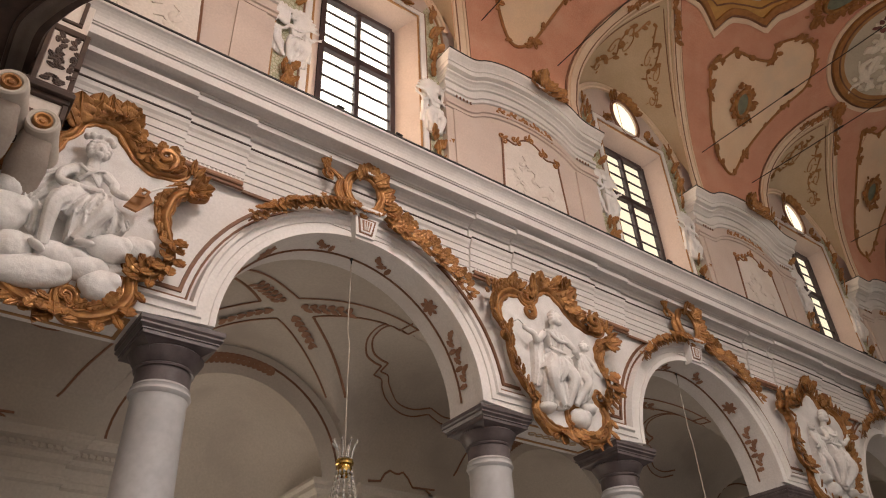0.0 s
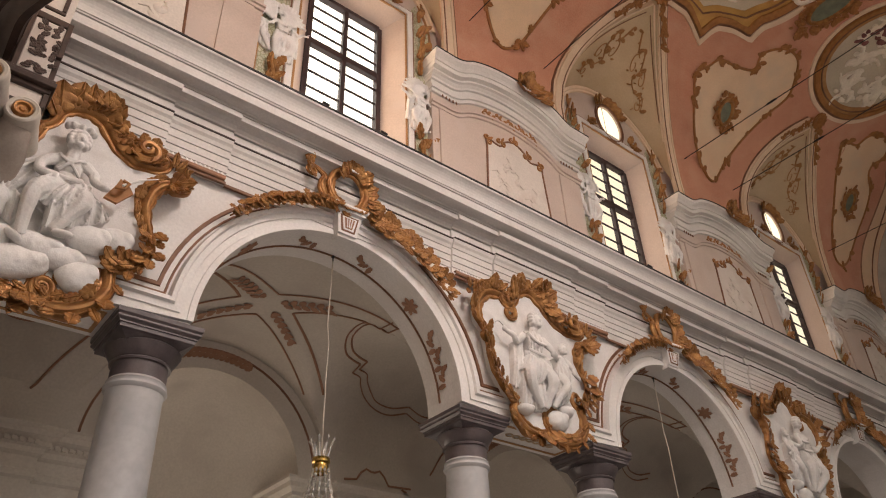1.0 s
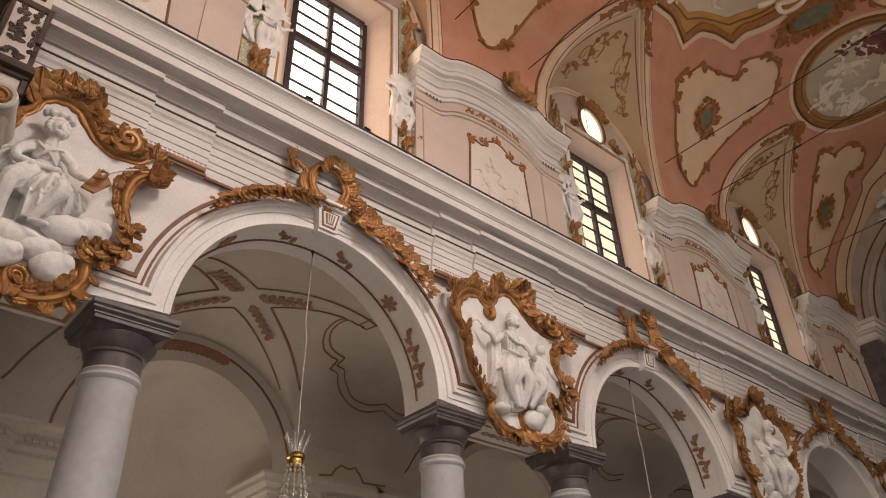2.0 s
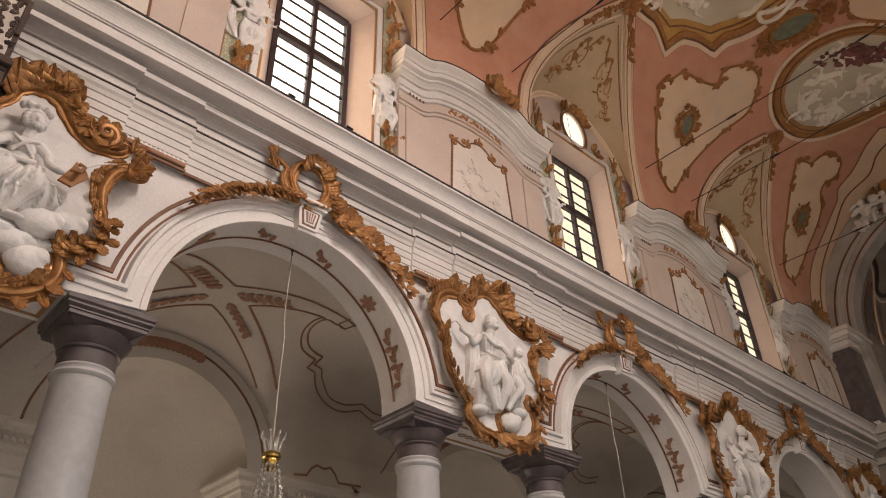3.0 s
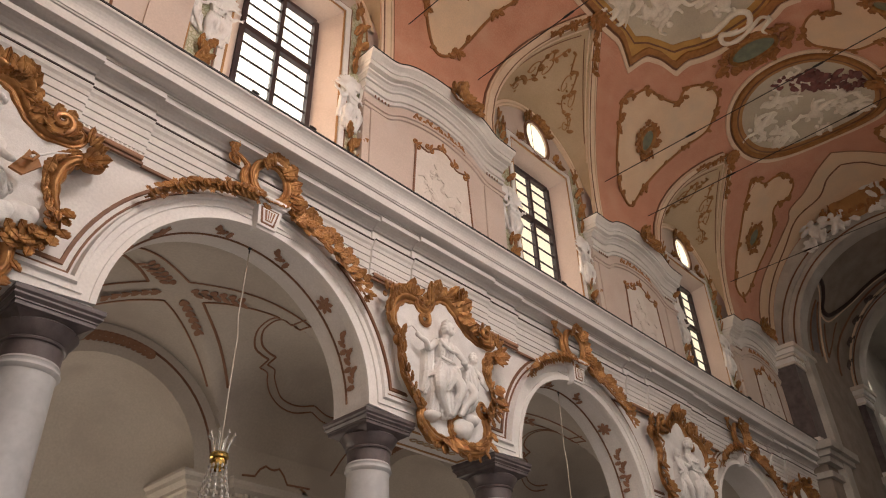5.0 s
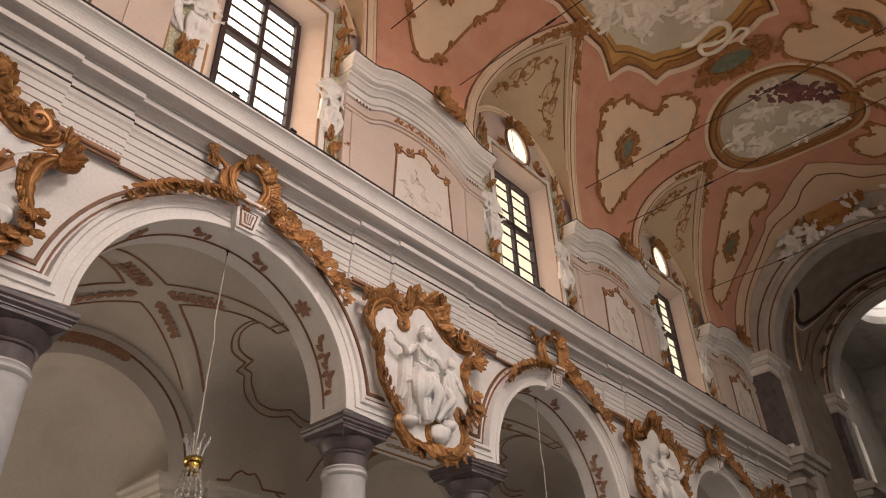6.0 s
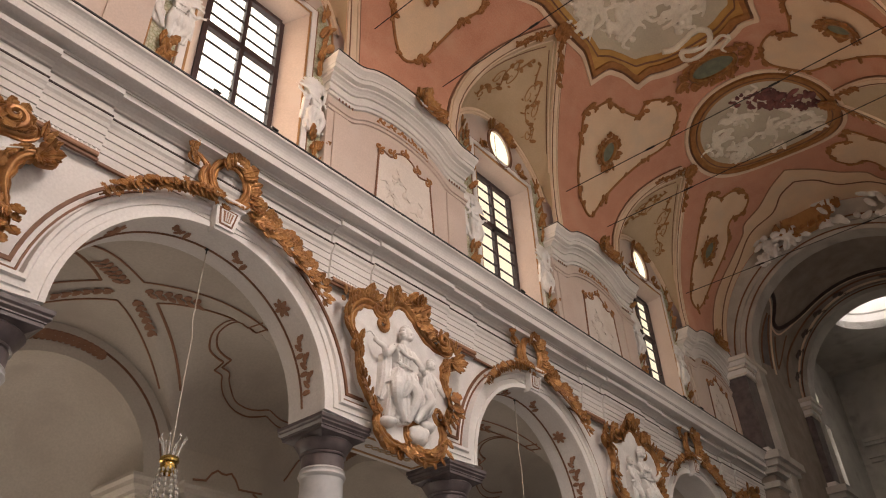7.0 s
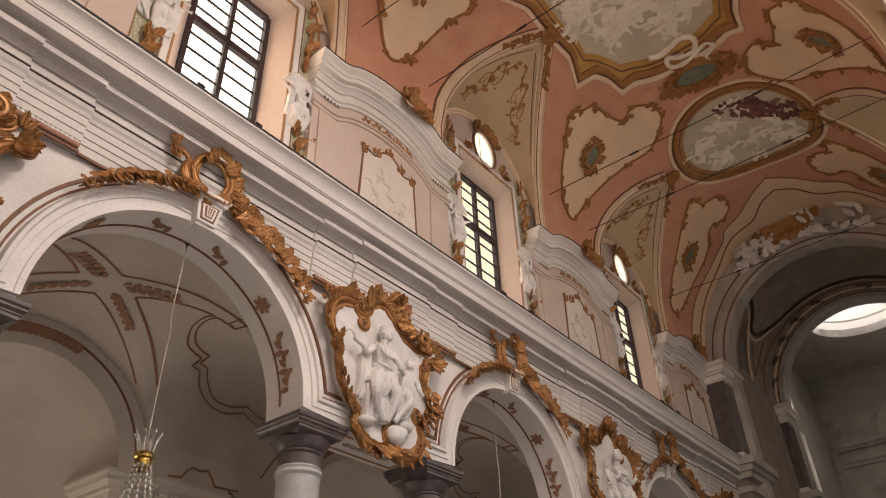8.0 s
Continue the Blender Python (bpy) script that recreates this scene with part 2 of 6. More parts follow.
box(bm, X0, X1 + 0.2, -0.485, -0.45, 8.237, 8.262)
thing("trim", bm, BLACK, "dark lead strip along the cornice's edge", "trim", kind="structure")
bm = bmesh.new()
run_x(bm, [(0.0, 7.478, 1), (-0.052, 7.478, 1), (-0.052, 7.498, 1), (0.02, 7.5, 1)], stations)
thing("trim", bm, NIGHT, "dark brown line on the architrave's bead", "trim", kind="structure")
bm = bmesh.new()
for m in [c + P / 2 for c in XS]:
    run_x(bm, [(0.05, 6.9, 1), (0.018, 6.9, 1), (0.018, 6.932, 1), (0.05, 6.934, 1)], [(m - 1.98, 0), (m - 1.51, 0), (m - 1.51, 0.035), (m - 0.8, 0.035), (m - 0.8, 0.07), (m + 0.8, 0.07), (m + 0.8, 0.035), (m + 1.51, 0.035), (m + 1.51, 0), (m + 1.98, 0)])
thing("trim", bm, BROWN, "brown fillet under the architrave", "trim", kind="structure")
bm = bmesh.new()
lathe(bm, [(0.0, 0.0), (0.021, 0.0), (0.014, 0.04), (0.0, 0.04)], 8)
GUTTA = mesh_of("gutta", bm, WHITE)
for m in [c + P / 2 for c in XS[:3]]:
    for sg in (-1, 1):
        bm = bmesh.new()
        run_x(bm, [(0.05, 6.936, 1), (0.0, 6.936, 1), (-0.012, 6.95, 1), (-0.012, 6.985, 1), (0.05, 6.99, 1)], [(m + sg * 0.82, 0.035), (m + sg * 1.49, 0.035)])
        strip = thing("trim", bm, FADED, "brown strip with a row of white guttae", "trim", kind="structure")
        for i in range(13):
            share("gutta", GUTTA, strip, Matrix.Translation((m + sg * (0.85 + 0.05 * i), -0.02, 6.99)))

# ---- wall with the windows, north and mirrored south ----
WX, WB, WT, WS = 0.92, 8.5, 12.0, 0.1
def wall_top(u):
    return 11.6 + 1.7 * math.sqrt(max(0, 1 - (u / 1.68) ** 2)) if abs(u) < 1.66 else 12.4
for side, name in ((1, "wall_window_north"), (-1, "wall_window_south")):
    bm = bmesh.new()
    for c in XS:
        e1 = P / 2 if c < XS[-1] else X1 + 0.1 - c
        us = [-P / 2] + [-1.68 + 3.36 * i / 24 for i in range(25)] + [e1]
        lo = [(c - P / 2, 8.2), (c + e1, 8.2)]
        hi = [(c + u, wall_top(u) + 0.03) for u in reversed(us)]
        win = [(c + WS - WX, WB), (c + WS + WX, WB)] + [(c + WS + WX * math.cos(a), WT + 0.07 * math.sin(a)) for a in [math.pi * i / 8 for i in range(9)]]
        oval = [(c + WS + 0.36 * math.cos(a), 12.57 + 0.47 * math.sin(a)) for a in [2 * math.pi * i / 28 for i in range(28)]]
        put = (lambda u, v, h: (u, ATTIC - h, v)) if side > 0 else (lambda u, v, h: (u, SOUTH - ATTIC + h, v))
        plate(bm, [lo + hi, win, oval], put, -0.14, 0)
    thing(name, bm, BLUSH, "pale blush plaster clerestory wall with tall windows", "wall", kind="structure")

# ---- vault ----
AW, TA = 1.66, radians(32)
def groin(u):
    """Angle from the crown at which the barrel is cut by a window's cell."""
    u = abs(u)
    if u >= AW:
        return radians(90)
    y = (RV * math.sin(TA)) + (RV - RV * math.sin(TA)) * (u / AW)
    return math.asin(min(1, y / RV))
us = [AW * (i / 14) for i in range(-14, 15)]
xs = []
for c in XS:
    xs += [c - P / 2] + [c + u for u in us] + [c + P / 2 if c < XS[-1] else X1 + 0.1]
bm = bmesh.new()
for side in (1, -1):
    rows = []
    for i, x in enumerate(xs):
        u = x - XS[i // len([0] + us + [0])]
        g = groin(u)
        rows.append([on_vault(side)(x, RV * g * j / 16, 0) for j in range(17)])
    grid(bm, rows)
for c in XS:
    for a, b in ((c - P / 2, c - AW), (c + AW, c + P / 2 if c < XS[-1] else X1 + 0.1)):
        for y in (YC + RV, YC - RV):
            bm.faces.new([bm.verts.new(q) for q in ((a, y, ZC), (b, y, ZC), (b, y, 11.07), (a, y, 11.07))])
thing("ceiling", bm, PINK, "pink painted barrel vault with white ribs", "ceiling", kind="structure", smooth=True)
for side in (1, -1):
    for c in XS:
        bm = bmesh.new()
        rows = []
        for u in us:
            g = on_vault(side)(c + u, RV * groin(u), 0)
            w = (c + u, ATTIC + 0.02 if side > 0 else SOUTH - ATTIC - 0.02, wall_top(u))
            rows.append([tuple(a + (b - a) * j / 8 for a, b in zip(w, g)) for j in range(9)])
        grid(bm, rows)
        thing("ceiling_cell", bm, SAGE, "sage and ochre painted window cells of the vault", "ceiling", kind="structure", smooth=True)

# ---- closing walls, floor ----
bm = bmesh.new()
box(bm, XW - 2, 34, -12, 9, -0.2, 0)
thing("floor", bm, FLOOR, "polished grey marble church floor", "floor", kind="structure")
# unseen wall; its arches are cut to let the added lamps shine through
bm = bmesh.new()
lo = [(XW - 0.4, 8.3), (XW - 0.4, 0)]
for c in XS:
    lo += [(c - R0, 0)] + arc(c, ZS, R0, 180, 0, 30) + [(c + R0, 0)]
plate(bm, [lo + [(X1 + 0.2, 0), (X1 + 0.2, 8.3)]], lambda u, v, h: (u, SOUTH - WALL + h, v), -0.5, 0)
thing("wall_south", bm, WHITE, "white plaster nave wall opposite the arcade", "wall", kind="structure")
bm = bmesh.new()
box(bm, XW - 0.4, XW, SOUTH - 1, 5.5, 0, 16)
thing("wall_west", bm, CREAM, "cream plaster entrance wall", "wall", kind="structure")

# ---- columns ----
def column(x, first=[None]):
    m = pose(x, 0.36, 0)
    if first[0]:
        return copy_thing(first[0], m)
    e = empty("column", m, "grey-white marble column with a dark stone capital", "column", "columns of the arcade")
    bm = bmesh.new()
    box(bm, -0.42, 0.42, -0.42, 0.42, 0.0, 0.22)
    part("plinth", bm, DARKSTONE, e)
    bm = bmesh.new()
    lathe(bm, [(0.40, 0.22), (0.41, 0.28), (0.37, 0.33), (0.33, 0.36), (0.35, 0.42), (0.31, 0.46)], 32)
    part("base", bm, MARBLE, e, smooth=True)
    bm = bmesh.new()
    lathe(bm, [(0.305, 0.46)] + [(0.30 - 0.05 * (z / 4.4) ** 1.6, z) for z in (1, 1.8, 2.6, 3.4, 4.1, 4.44)] + [(0.256, 4.48), (0.270, 4.492), (0.281, 4.515), (0.272, 4.54), (0.258, 4.545), (0.258, 4.56), (0.268, 4.575), (0.25, 4.60)], 40)
    part("shaft", bm, MARBLE, e, smooth=True)
    bm = bmesh.new()
    lathe(bm, [(0.252, 4.60), (0.252, 4.74), (0.272, 4.745), (0.278, 4.762), (0.262, 4.776), (0.28, 4.79), (0.318, 4.85), (0.345, 4.90), (0.31, 4.93)], 40)
    part("capital", bm, DARKSTONE, e, smooth=True)
    bm = bmesh.new()
    rings = [(0.18, 4.78), (0.25, 4.90), (0.32, 4.945), (0.35, 4.955), (0.35, 4.99), (0.362, 4.994), (0.362, 5.008), (0.39, 5.034), (0.39, 5.052), (0.378, 5.057), (0.398, 5.078), (0.40, 5.12)]
    grid(bm, [[(sx * r, sy * r, z) for sx, sy in ((-1, -1), (1, -1), (1, 1), (-1, 1))] for r, z in rings], True)
    part("abacus", bm, DARKSTONE, e, "dark veined stone abacus")
    first[0] = e
    return e
for c in XS[:-1]:
    for d in (-1.14, 1.14):
        column(c + P / 2 + d)

# ---- ornament helpers ----
def tube(bm, pts, rad, seg=7, flat=1.0):
    """A tube along pts; rad: a number or one for each point."""
    n = len(pts)
    rr = rad if isinstance(rad, (list, tuple)) else [rad] * n
    rows = []
    side = None
    for i in range(n):
        d = (Vector(pts[min(i + 1, n - 1)]) - Vector(pts[max(i - 1, 0)])).normalized()
        if side is None:
            side = d.orthogonal().normalized()
        side = (side - d * side.dot(d)).normalized()
        up = d.cross(side)
        rows.append([Vector(pts[i]) + (side * math.cos(a) + up * math.sin(a) * flat) * rr[i] for a in [2 * math.pi * k / seg for k in range(seg)]])
    vs = grid(bm, rows, True)
    if n > 2:
        bm.faces.new(vs[0][::-1])
        bm.faces.new(vs[-1])

def spline(ctrl, per=8, closed=True):
    """Catmull-Rom through 2D points."""
    n, out = len(ctrl), []
    for i in range(n if closed else n - 1):
        g = (lambda k: ctrl[k % n]) if closed else (lambda k: ctrl[min(max(k, 0), n - 1)])
        p0, p1, p2, p3 = (Vector(g(i + k)) for k in (-1, 0, 1, 2))
        for j in range(per):
            t = j / per
            out.append(tuple(0.5 * (2 * p1 + (p2 - p0) * t + (2 * p0 - 5 * p1 + 4 * p2 - p3) * t * t + (3 * p1 - p0 - 3 * p2 + p3) * t ** 3)))
    return out if closed else out + [tuple(ctrl[-1])]

def volute(cx, cz, r, turns, start, hand=1, n=26):
    return [(cx + r * (1 - 0.86 * i / n) * math.cos(start + hand * turns * 2 * math.pi * i / n), cz + r * (1 - 0.86 * i / n) * math.sin(start + hand * turns * 2 * math.pi * i / n)) for i in range(n + 1)]

def leaf_mesh(name, material, lobes=4, curl=0.45, wide=0.36):
    """A carved leaf 1 long along x, fluted from its midrib to its ruffled lobes, that curls up at its tip; its back is closed."""
    bm = bmesh.new()
    n = 6 * lobes
    top, low = [], []
    for i in range(n + 1):
        s = i / n
        beat = abs(math.sin(math.pi * lobes * s))
        w = wide * (math.sin(math.pi * (0.06 + 0.9 * s)) ** 0.5) * (0.8 + 0.2 * beat ** 0.6)
        z = 0.13 * math.sin(math.pi * s) + curl * s ** 2.5
        top.append([(s - 0.09 * abs(k), k * w, z + h + 0.07 * beat * abs(k)) for k, h in ((-1, 0.0), (-0.6, 0.10), (-0.15, 0.05), (0, 0.15), (0.15, 0.05), (0.6, 0.10), (1, 0.0))])
        low.append([(s - 0.09 * abs(k), k * w * 0.96, z - 0.06) for k in (1, 0, -1)])
    vs = grid(bm, [t + l for t, l in zip(top, low)], True)
    bm.faces.new(vs[0][::-1])
    bm.faces.new(vs[-1])
    return mesh_of(name, bm, material, True, 70)

def flower_mesh(name, material, petals=6):
    bm = bmesh.new()
    rows = []
    for r, z in ((0.0, 0.16), (0.18, 0.2), (0.3, 0.1), (0.7, 0.3), (1.0, 0.16), (0.85, 0.0), (0.2, -0.05)):
        rows.append([(r * (0.78 + 0.22 * math.cos(petals * a)) * math.cos(a), r * (0.78 + 0.22 * math.cos(petals * a)) * math.sin(a), z) for a in [2 * math.pi * k / (petals * 4) for k in range(petals * 4)]])
    grid(bm, rows, True)
    return mesh_of(name, bm, material, True, 80)

LEAF_G = leaf_mesh("leaf", GOLD, 3, 0.30, 0.34)
LEAF_G2 = leaf_mesh("leaf", GOLD, 3, 0.50, 0.52)
FLOWER_G = flower_mesh("flower", GOLD)
LEAF_C = leaf_mesh("leaf", CGOLD, 4, 0.1, 0.34)
LEAF_C2 = leaf_mesh("leaf", CGOLD, 3, 0.15, 0.46)
LEAF_O = leaf_mesh("leaf", OCHRE, 3, 0.04, 0.36)
LEAF_F = leaf_mesh("leaf", FADED, 3, 0.04, 0.36)

def stick(parent, me, u, v, out, ang, size, tip=0.0, fat=1.0, name="leaf"):
    """A leaf or flower on a wall that faces -y, in the parent's frame: ang is its way in the wall's plane, tip lifts it off."""
    m = Matrix.Translation((u, -out, v)) @ Euler((radians(90), 0, 0)).to_matrix().to_4x4() @ Euler((0, 0, ang)).to_matrix().to_4x4() @ Euler((0, -tip, 0)).to_matrix().to_4x4() @ Matrix.Diagonal((size, size * fat, size * 0.55, 1))
    return share(name, me, parent, m)

MOULD = [(-1.0, -0.3), (-1.0, 0.30), (-0.86, 0.52), (-0.66, 0.55), (-0.52, 0.36), (-0.34, 0.34), (-0.2, 0.62), (0.0, 0.86), (0.22, 0.98), (0.46, 0.90), (0.62, 0.62), (0.72, 0.58), (0.86, 0.70), (1.0, 0.5), (1.04, -0.3)]
def scroll(bm, ctrl, w0, wm, w1, out=0.0, lift=0.9, hand=1, curl0=0.0, curl1=0.0):
    """A carved C-scroll on a wall that faces -y: a fluted moulding along 2D points, w0, wm and w1 wide (half) at its
    ends and middle, that may end in volutes of the radius curl0, curl1 (a minus turns the other way)."""
    pts = [Vector(p) for p in spline(ctrl, 8, False)]
    def tail(p, d, r):
        res, a, n = [], math.atan2(d.y, d.x), 18
        sg = 1 if r > 0 else -1
        p = p.copy()
        for i in range(n):
            a += sg * (0.22 + 0.022 * i)
            p = p + Vector((math.cos(a), math.sin(a))) * abs(r) * (0.30 - 0.009 * i)
            res.append(p)
        return res
    n0 = n1 = 0
    if curl0:
        t = tail(pts[0], (pts[0] - pts[1]).normalized(), curl0)
        n0, pts = len(t), t[::-1] + pts
    if curl1:
        t = tail(pts[-1], (pts[-1] - pts[-2]).normalized(), curl1)
        n1, pts = len(t), pts + t
    n, rows = len(pts), []
    for i in range(n):
        d = (pts[min(i + 1, n - 1)] - pts[max(i - 1, 0)]).normalized()
        nn = Vector((-d.y, d.x))
        s = min(max((i - n0) / max(1, n - 1 - n0 - n1), 0), 1)
        w = w0 + (wm - w0) * min(1, 2 * s) if s < 0.5 else wm + (w1 - wm) * (2 * s - 1)
        e = 0.0
        if i < n0:
            e = (n0 - i) / n0
        elif i > n - 1 - n1:
            e = (i - (n - 1 - n1)) / n1
        w *= 1 - 0.6 * e
        rows.append([(hand * (pts[i].x + nn.x * w * k), -out - 0.05 * e - w * h * lift, pts[i].y + nn.y * w * k) for k, h in [(k * (1 + 0.09 * math.sin(1.0 * i)) if abs(k) > 0.7 else k, h) for k, h in MOULD]])
    vs = grid(bm, rows)
    bm.faces.new(vs[0][::-1])
    bm.faces.new(vs[-1])

def blob(bm, c, r, rot=(0, 0, 0)):
    m = Matrix.LocRotScale(Vector(c), Euler([radians(a) for a in rot]), Vector(r))
    bmesh.ops.create_icosphere(bm, subdivisions=2, radius=1.0, matrix=m)

TEX = bpy.data.textures.new("lumps", "CLOUDS")
TEX.noise_scale, TEX.noise_depth = 0.07, 3
FOLDS = bpy.data.textures.new("folds", "MARBLE")
FOLDS.noise_scale, FOLDS.noise_depth, FOLDS.turbulence, FOLDS.marble_type = 0.15, 3, 8.0, "SHARP"
def fuse(ob, voxel=0.02, fold=0.035, drape=0.0):
    r = ob.modifiers.new("fuse", "REMESH")
    r.mode, r.voxel_size, r.use_smooth_shade = "VOXEL", voxel, True
    s = ob.modifiers.new("soften", "SMOOTH")
    s.iterations, s.factor = 1, 0.5
    for tex, amount in ((FOLDS, drape), (TEX, fold)):
        if amount:
            d = ob.modifiers.new("folds", "DISPLACE")
            d.texture, d.strength, d.mid_level = tex, amount, 0.5

def figure_relief(bm, rng, s=1.0, hand=1, kind=0, sky=None):
    """A seated draped figure in relief on clouds, in the plane of a wall that faces -y; kind 1 has a second, small figure."""
    def b(u, o, v, ru, ro, rv, tilt=0):
        blob(bm, (hand * u * s, -o * s, v * s), (ru * s, ro * s, rv * s), (0, tilt * hand, 0))
    def limb(pts, r0, r1, seg=8, per=5):
        q = spline(pts, per, False)
        tube(bm, [(hand * u * s, -o * s, v * s) for u, o, v in q], [(r0 + (r1 - r0) * i / (len(q) - 1)) * s for i in range(len(q))], seg)
    def head(u, o, v, k=1.0, hair=True):
        b(u, o, v, 0.085 * k, 0.095 * k, 0.115 * k, 6)
        b(u + 0.015 * k, o + 0.085 * k, v - 0.01 * k, 0.018 * k, 0.03 * k, 0.035 * k)
        b(u + 0.01 * k, o + 0.055 * k, v - 0.075 * k, 0.04 * k, 0.04 * k, 0.03 * k)
        for i in range(11 if hair else 0):
            a = math.pi * (-0.25 + 1.5 * i / 10)
            b(u + 0.095 * k * math.cos(a), o - 0.01, v + 0.02 + 0.105 * k * math.sin(a), 0.042 * k, 0.07 * k, 0.042 * k)
        limb([(u, o - 0.04, v - 0.06 * k), (u - 0.01, o - 0.07, v - 0.2 * k)], 0.06 * k, 0.075 * k)
    def drape(a, z, n, amp, bulge, out0=0.06, out1=0.05, swing=0.6):
        """A solid cloth between two edges, pleated in n sharp folds that swing as they fall."""
        m, k = 10 * n, 14
        A, Z = spline(a, 12, False), spline(z, 12, False)
        at = lambda q, t: Vector(q[min(int(t * (len(q) - 1)), len(q) - 1)])
        ph = [rng.uniform(-1, 1) for _ in range(4)]
        rows, back = [], []
        for c in range(k + 1):
            t = c / k
            row = []
            for d in range(m + 1):
                w = d / m
                p = at(A, w).lerp(at(Z, w), t)
                f = n * w + swing * (ph[0] * t + ph[1] * t * t) + 0.35 * math.sin(2.2 * t + 4 * w + ph[2])
                fold = 1 - abs(math.sin(math.pi * f)) ** 0.75
                o = (out0 + (out1 - out0) * t) + bulge * math.sin(math.pi * (0.12 + 0.8 * t)) + amp * (fold - 0.3) * (0.55 + 0.45 * t)
                row.append((hand * p.x * s, -max(o, 0.012) * s, p.y * s))
            rows.append(row + [(x, 0.04, v) for x, y, v in reversed(row)])
        vs = grid(bm, rows, True)
        bm.faces.new(vs[0][::-1])
        bm.faces.new(vs[-1])
    if kind == 0:
        head(-0.04, 0.20, 0.33, 0.86)
        b(-0.05, 0.16, 0.42, 0.10, 0.10, 0.06, -8)                      # helmet and its plumes
        for i in range(7):
            b(-0.17 + 0.04 * i, 0.17 + 0.02 * (i % 2), 0.49 + 0.025 * math.sin(0.5 * i), 0.035, 0.05, 0.04, 30 * i)
        b(-0.05, 0.08, 0.06, 0.125, 0.13, 0.14, -8)                     # cuirass and straps
        b(-0.05, 0.09, -0.10, 0.105, 0.12, 0.11)
        limb([(-0.16, 0.18, 0.14), (-0.05, 0.23, 0.03), (0.05, 0.18, -0.05)], 0.016, 0.016)
        limb([(0.06, 0.18, 0.15), (-0.05, 0.24, 0.05), (-0.14, 0.18, -0.04)], 0.016, 0.016)
        limb([(-0.16, 0.18, -0.10), (-0.04, 0.24, -0.14), (0.08, 0.2, -0.09)], 0.022, 0.022)
        limb([(0.07, 0.12, 0.15), (0.17, 0.16, 0.04), (0.18, 0.22, -0.06), (0.26, 0.26, -0.12)], 0.058, 0.035)   # arms
        b(0.27, 0.27, -0.12, 0.045, 0.04, 0.035)
        limb([(-0.16, 0.12, 0.12), (-0.27, 0.16, 0.0), (-0.27, 0.2, -0.12), (-0.13, 0.24, -0.15)], 0.06, 0.034)
        drape([(-0.19, 0.17), (-0.24, 0.06), (-0.22, -0.08)], [(-0.50, -0.10), (-0.56, -0.28), (-0.46, -0.42)], 4, 0.07, 0.05)      # cloak
        drape([(-0.52, -0.12), (-0.44, -0.30), (-0.34, -0.34)], [(-0.52, -0.50), (-0.42, -0.62), (-0.32, -0.66)], 4, 0.07, 0.03)
        drape([(-0.17, -0.12), (-0.02, -0.18), (0.12, -0.10)], [(-0.34, -0.37), (-0.12, -0.46), (0.24, -0.30)], 6, 0.08, 0.10, 0.17, 0.18)   # tunic
        limb([(-0.10, 0.15, -0.20), (-0.26, 0.26, -0.37), (-0.27, 0.20, -0.58), (-0.25, 0.13, -0.78)], 0.10, 0.045)   # legs
        b(-0.30, 0.18, -0.83, 0.085, 0.06, 0.035, 24)
        limb([(0.06, 0.15, -0.20), (0.14, 0.25, -0.32), (0.05, 0.19, -0.50), (-0.03, 0.15, -0.66)], 0.095, 0.045)
        b(0.05, 0.19, -0.68, 0.095, 0.05, 0.032, -8)
        drape([(-0.12, -0.34), (0.06, -0.30), (0.20, -0.20)], [(-0.10, -0.66), (0.08, -0.58), (0.38, -0.38)], 5, 0.09, 0.08, 0.17, 0.11, 1.4)
        drape([(0.10, -0.14), (0.20, -0.12)], [(0.30, -0.40), (0.42, -0.30)], 4, 0.06, 0.04, 0.12, 0.06)
        clouds = ((-0.27, -1.02, 0.30, 0.15), (0.10, -0.86, 0.19, 0.12), (0.27, -0.98, 0.16, 0.15), (0.30, -0.58, 0.20, 0.13), (0.50, -0.52, 0.15, 0.13), (-0.60, -0.52, 0.17, 0.19), (-0.46, -0.84, 0.15, 0.14), (-0.10, -0.82, 0.22, 0.12), (-0.62, -0.24, 0.12, 0.14))
    else:
        head(-0.13, 0.17, 0.34, 0.90)
        b(-0.20, 0.06, 0.05, 0.14, 0.11, 0.16, 8)                       # torso, belt
        b(-0.20, 0.07, -0.16, 0.12, 0.11, 0.12)
        drape([(-0.36, 0.13), (-0.20, 0.17), (0.0, 0.13)], [(-0.30, -0.12), (-0.20, -0.16), (-0.06, -0.14)], 6, 0.05, 0.05, 0.14, 0.15)
        limb([(-0.34, 0.2, 0.10), (-0.20, 0.24, -0.02), (0.02, 0.18, 0.02)], 0.024, 0.02)
        limb([(-0.32, 0.2, -0.15), (-0.20, 0.24, -0.19), (-0.06, 0.2, -0.17)], 0.022, 0.02)
        limb([(-0.36, 0.12, 0.08), (-0.52, 0.16, -0.08), (-0.60, 0.20, -0.02), (-0.70, 0.18, 0.02)], 0.055, 0.03)
        b(-0.73, 0.18, 0.04, 0.04, 0.035, 0.04)
        limb([(-0.70, 0.18, 0.04), (-0.80, 0.16, 0.14), (-0.86, 0.14, 0.11)], 0.014, 0.01)
        drape([(-0.54, -0.06), (-0.44, -0.06), (-0.36, -0.02)], [(-0.58, -0.66), (-0.52, -0.70), (-0.44, -0.60)], 3, 0.055, 0.05, 0.10, 0.06)
        limb([(0.0, 0.12, 0.11), (0.06, 0.2, -0.02), (0.10, 0.24, -0.10)], 0.055, 0.035)
        b(0.11, 0.22, -0.11, 0.055, 0.05, 0.04)
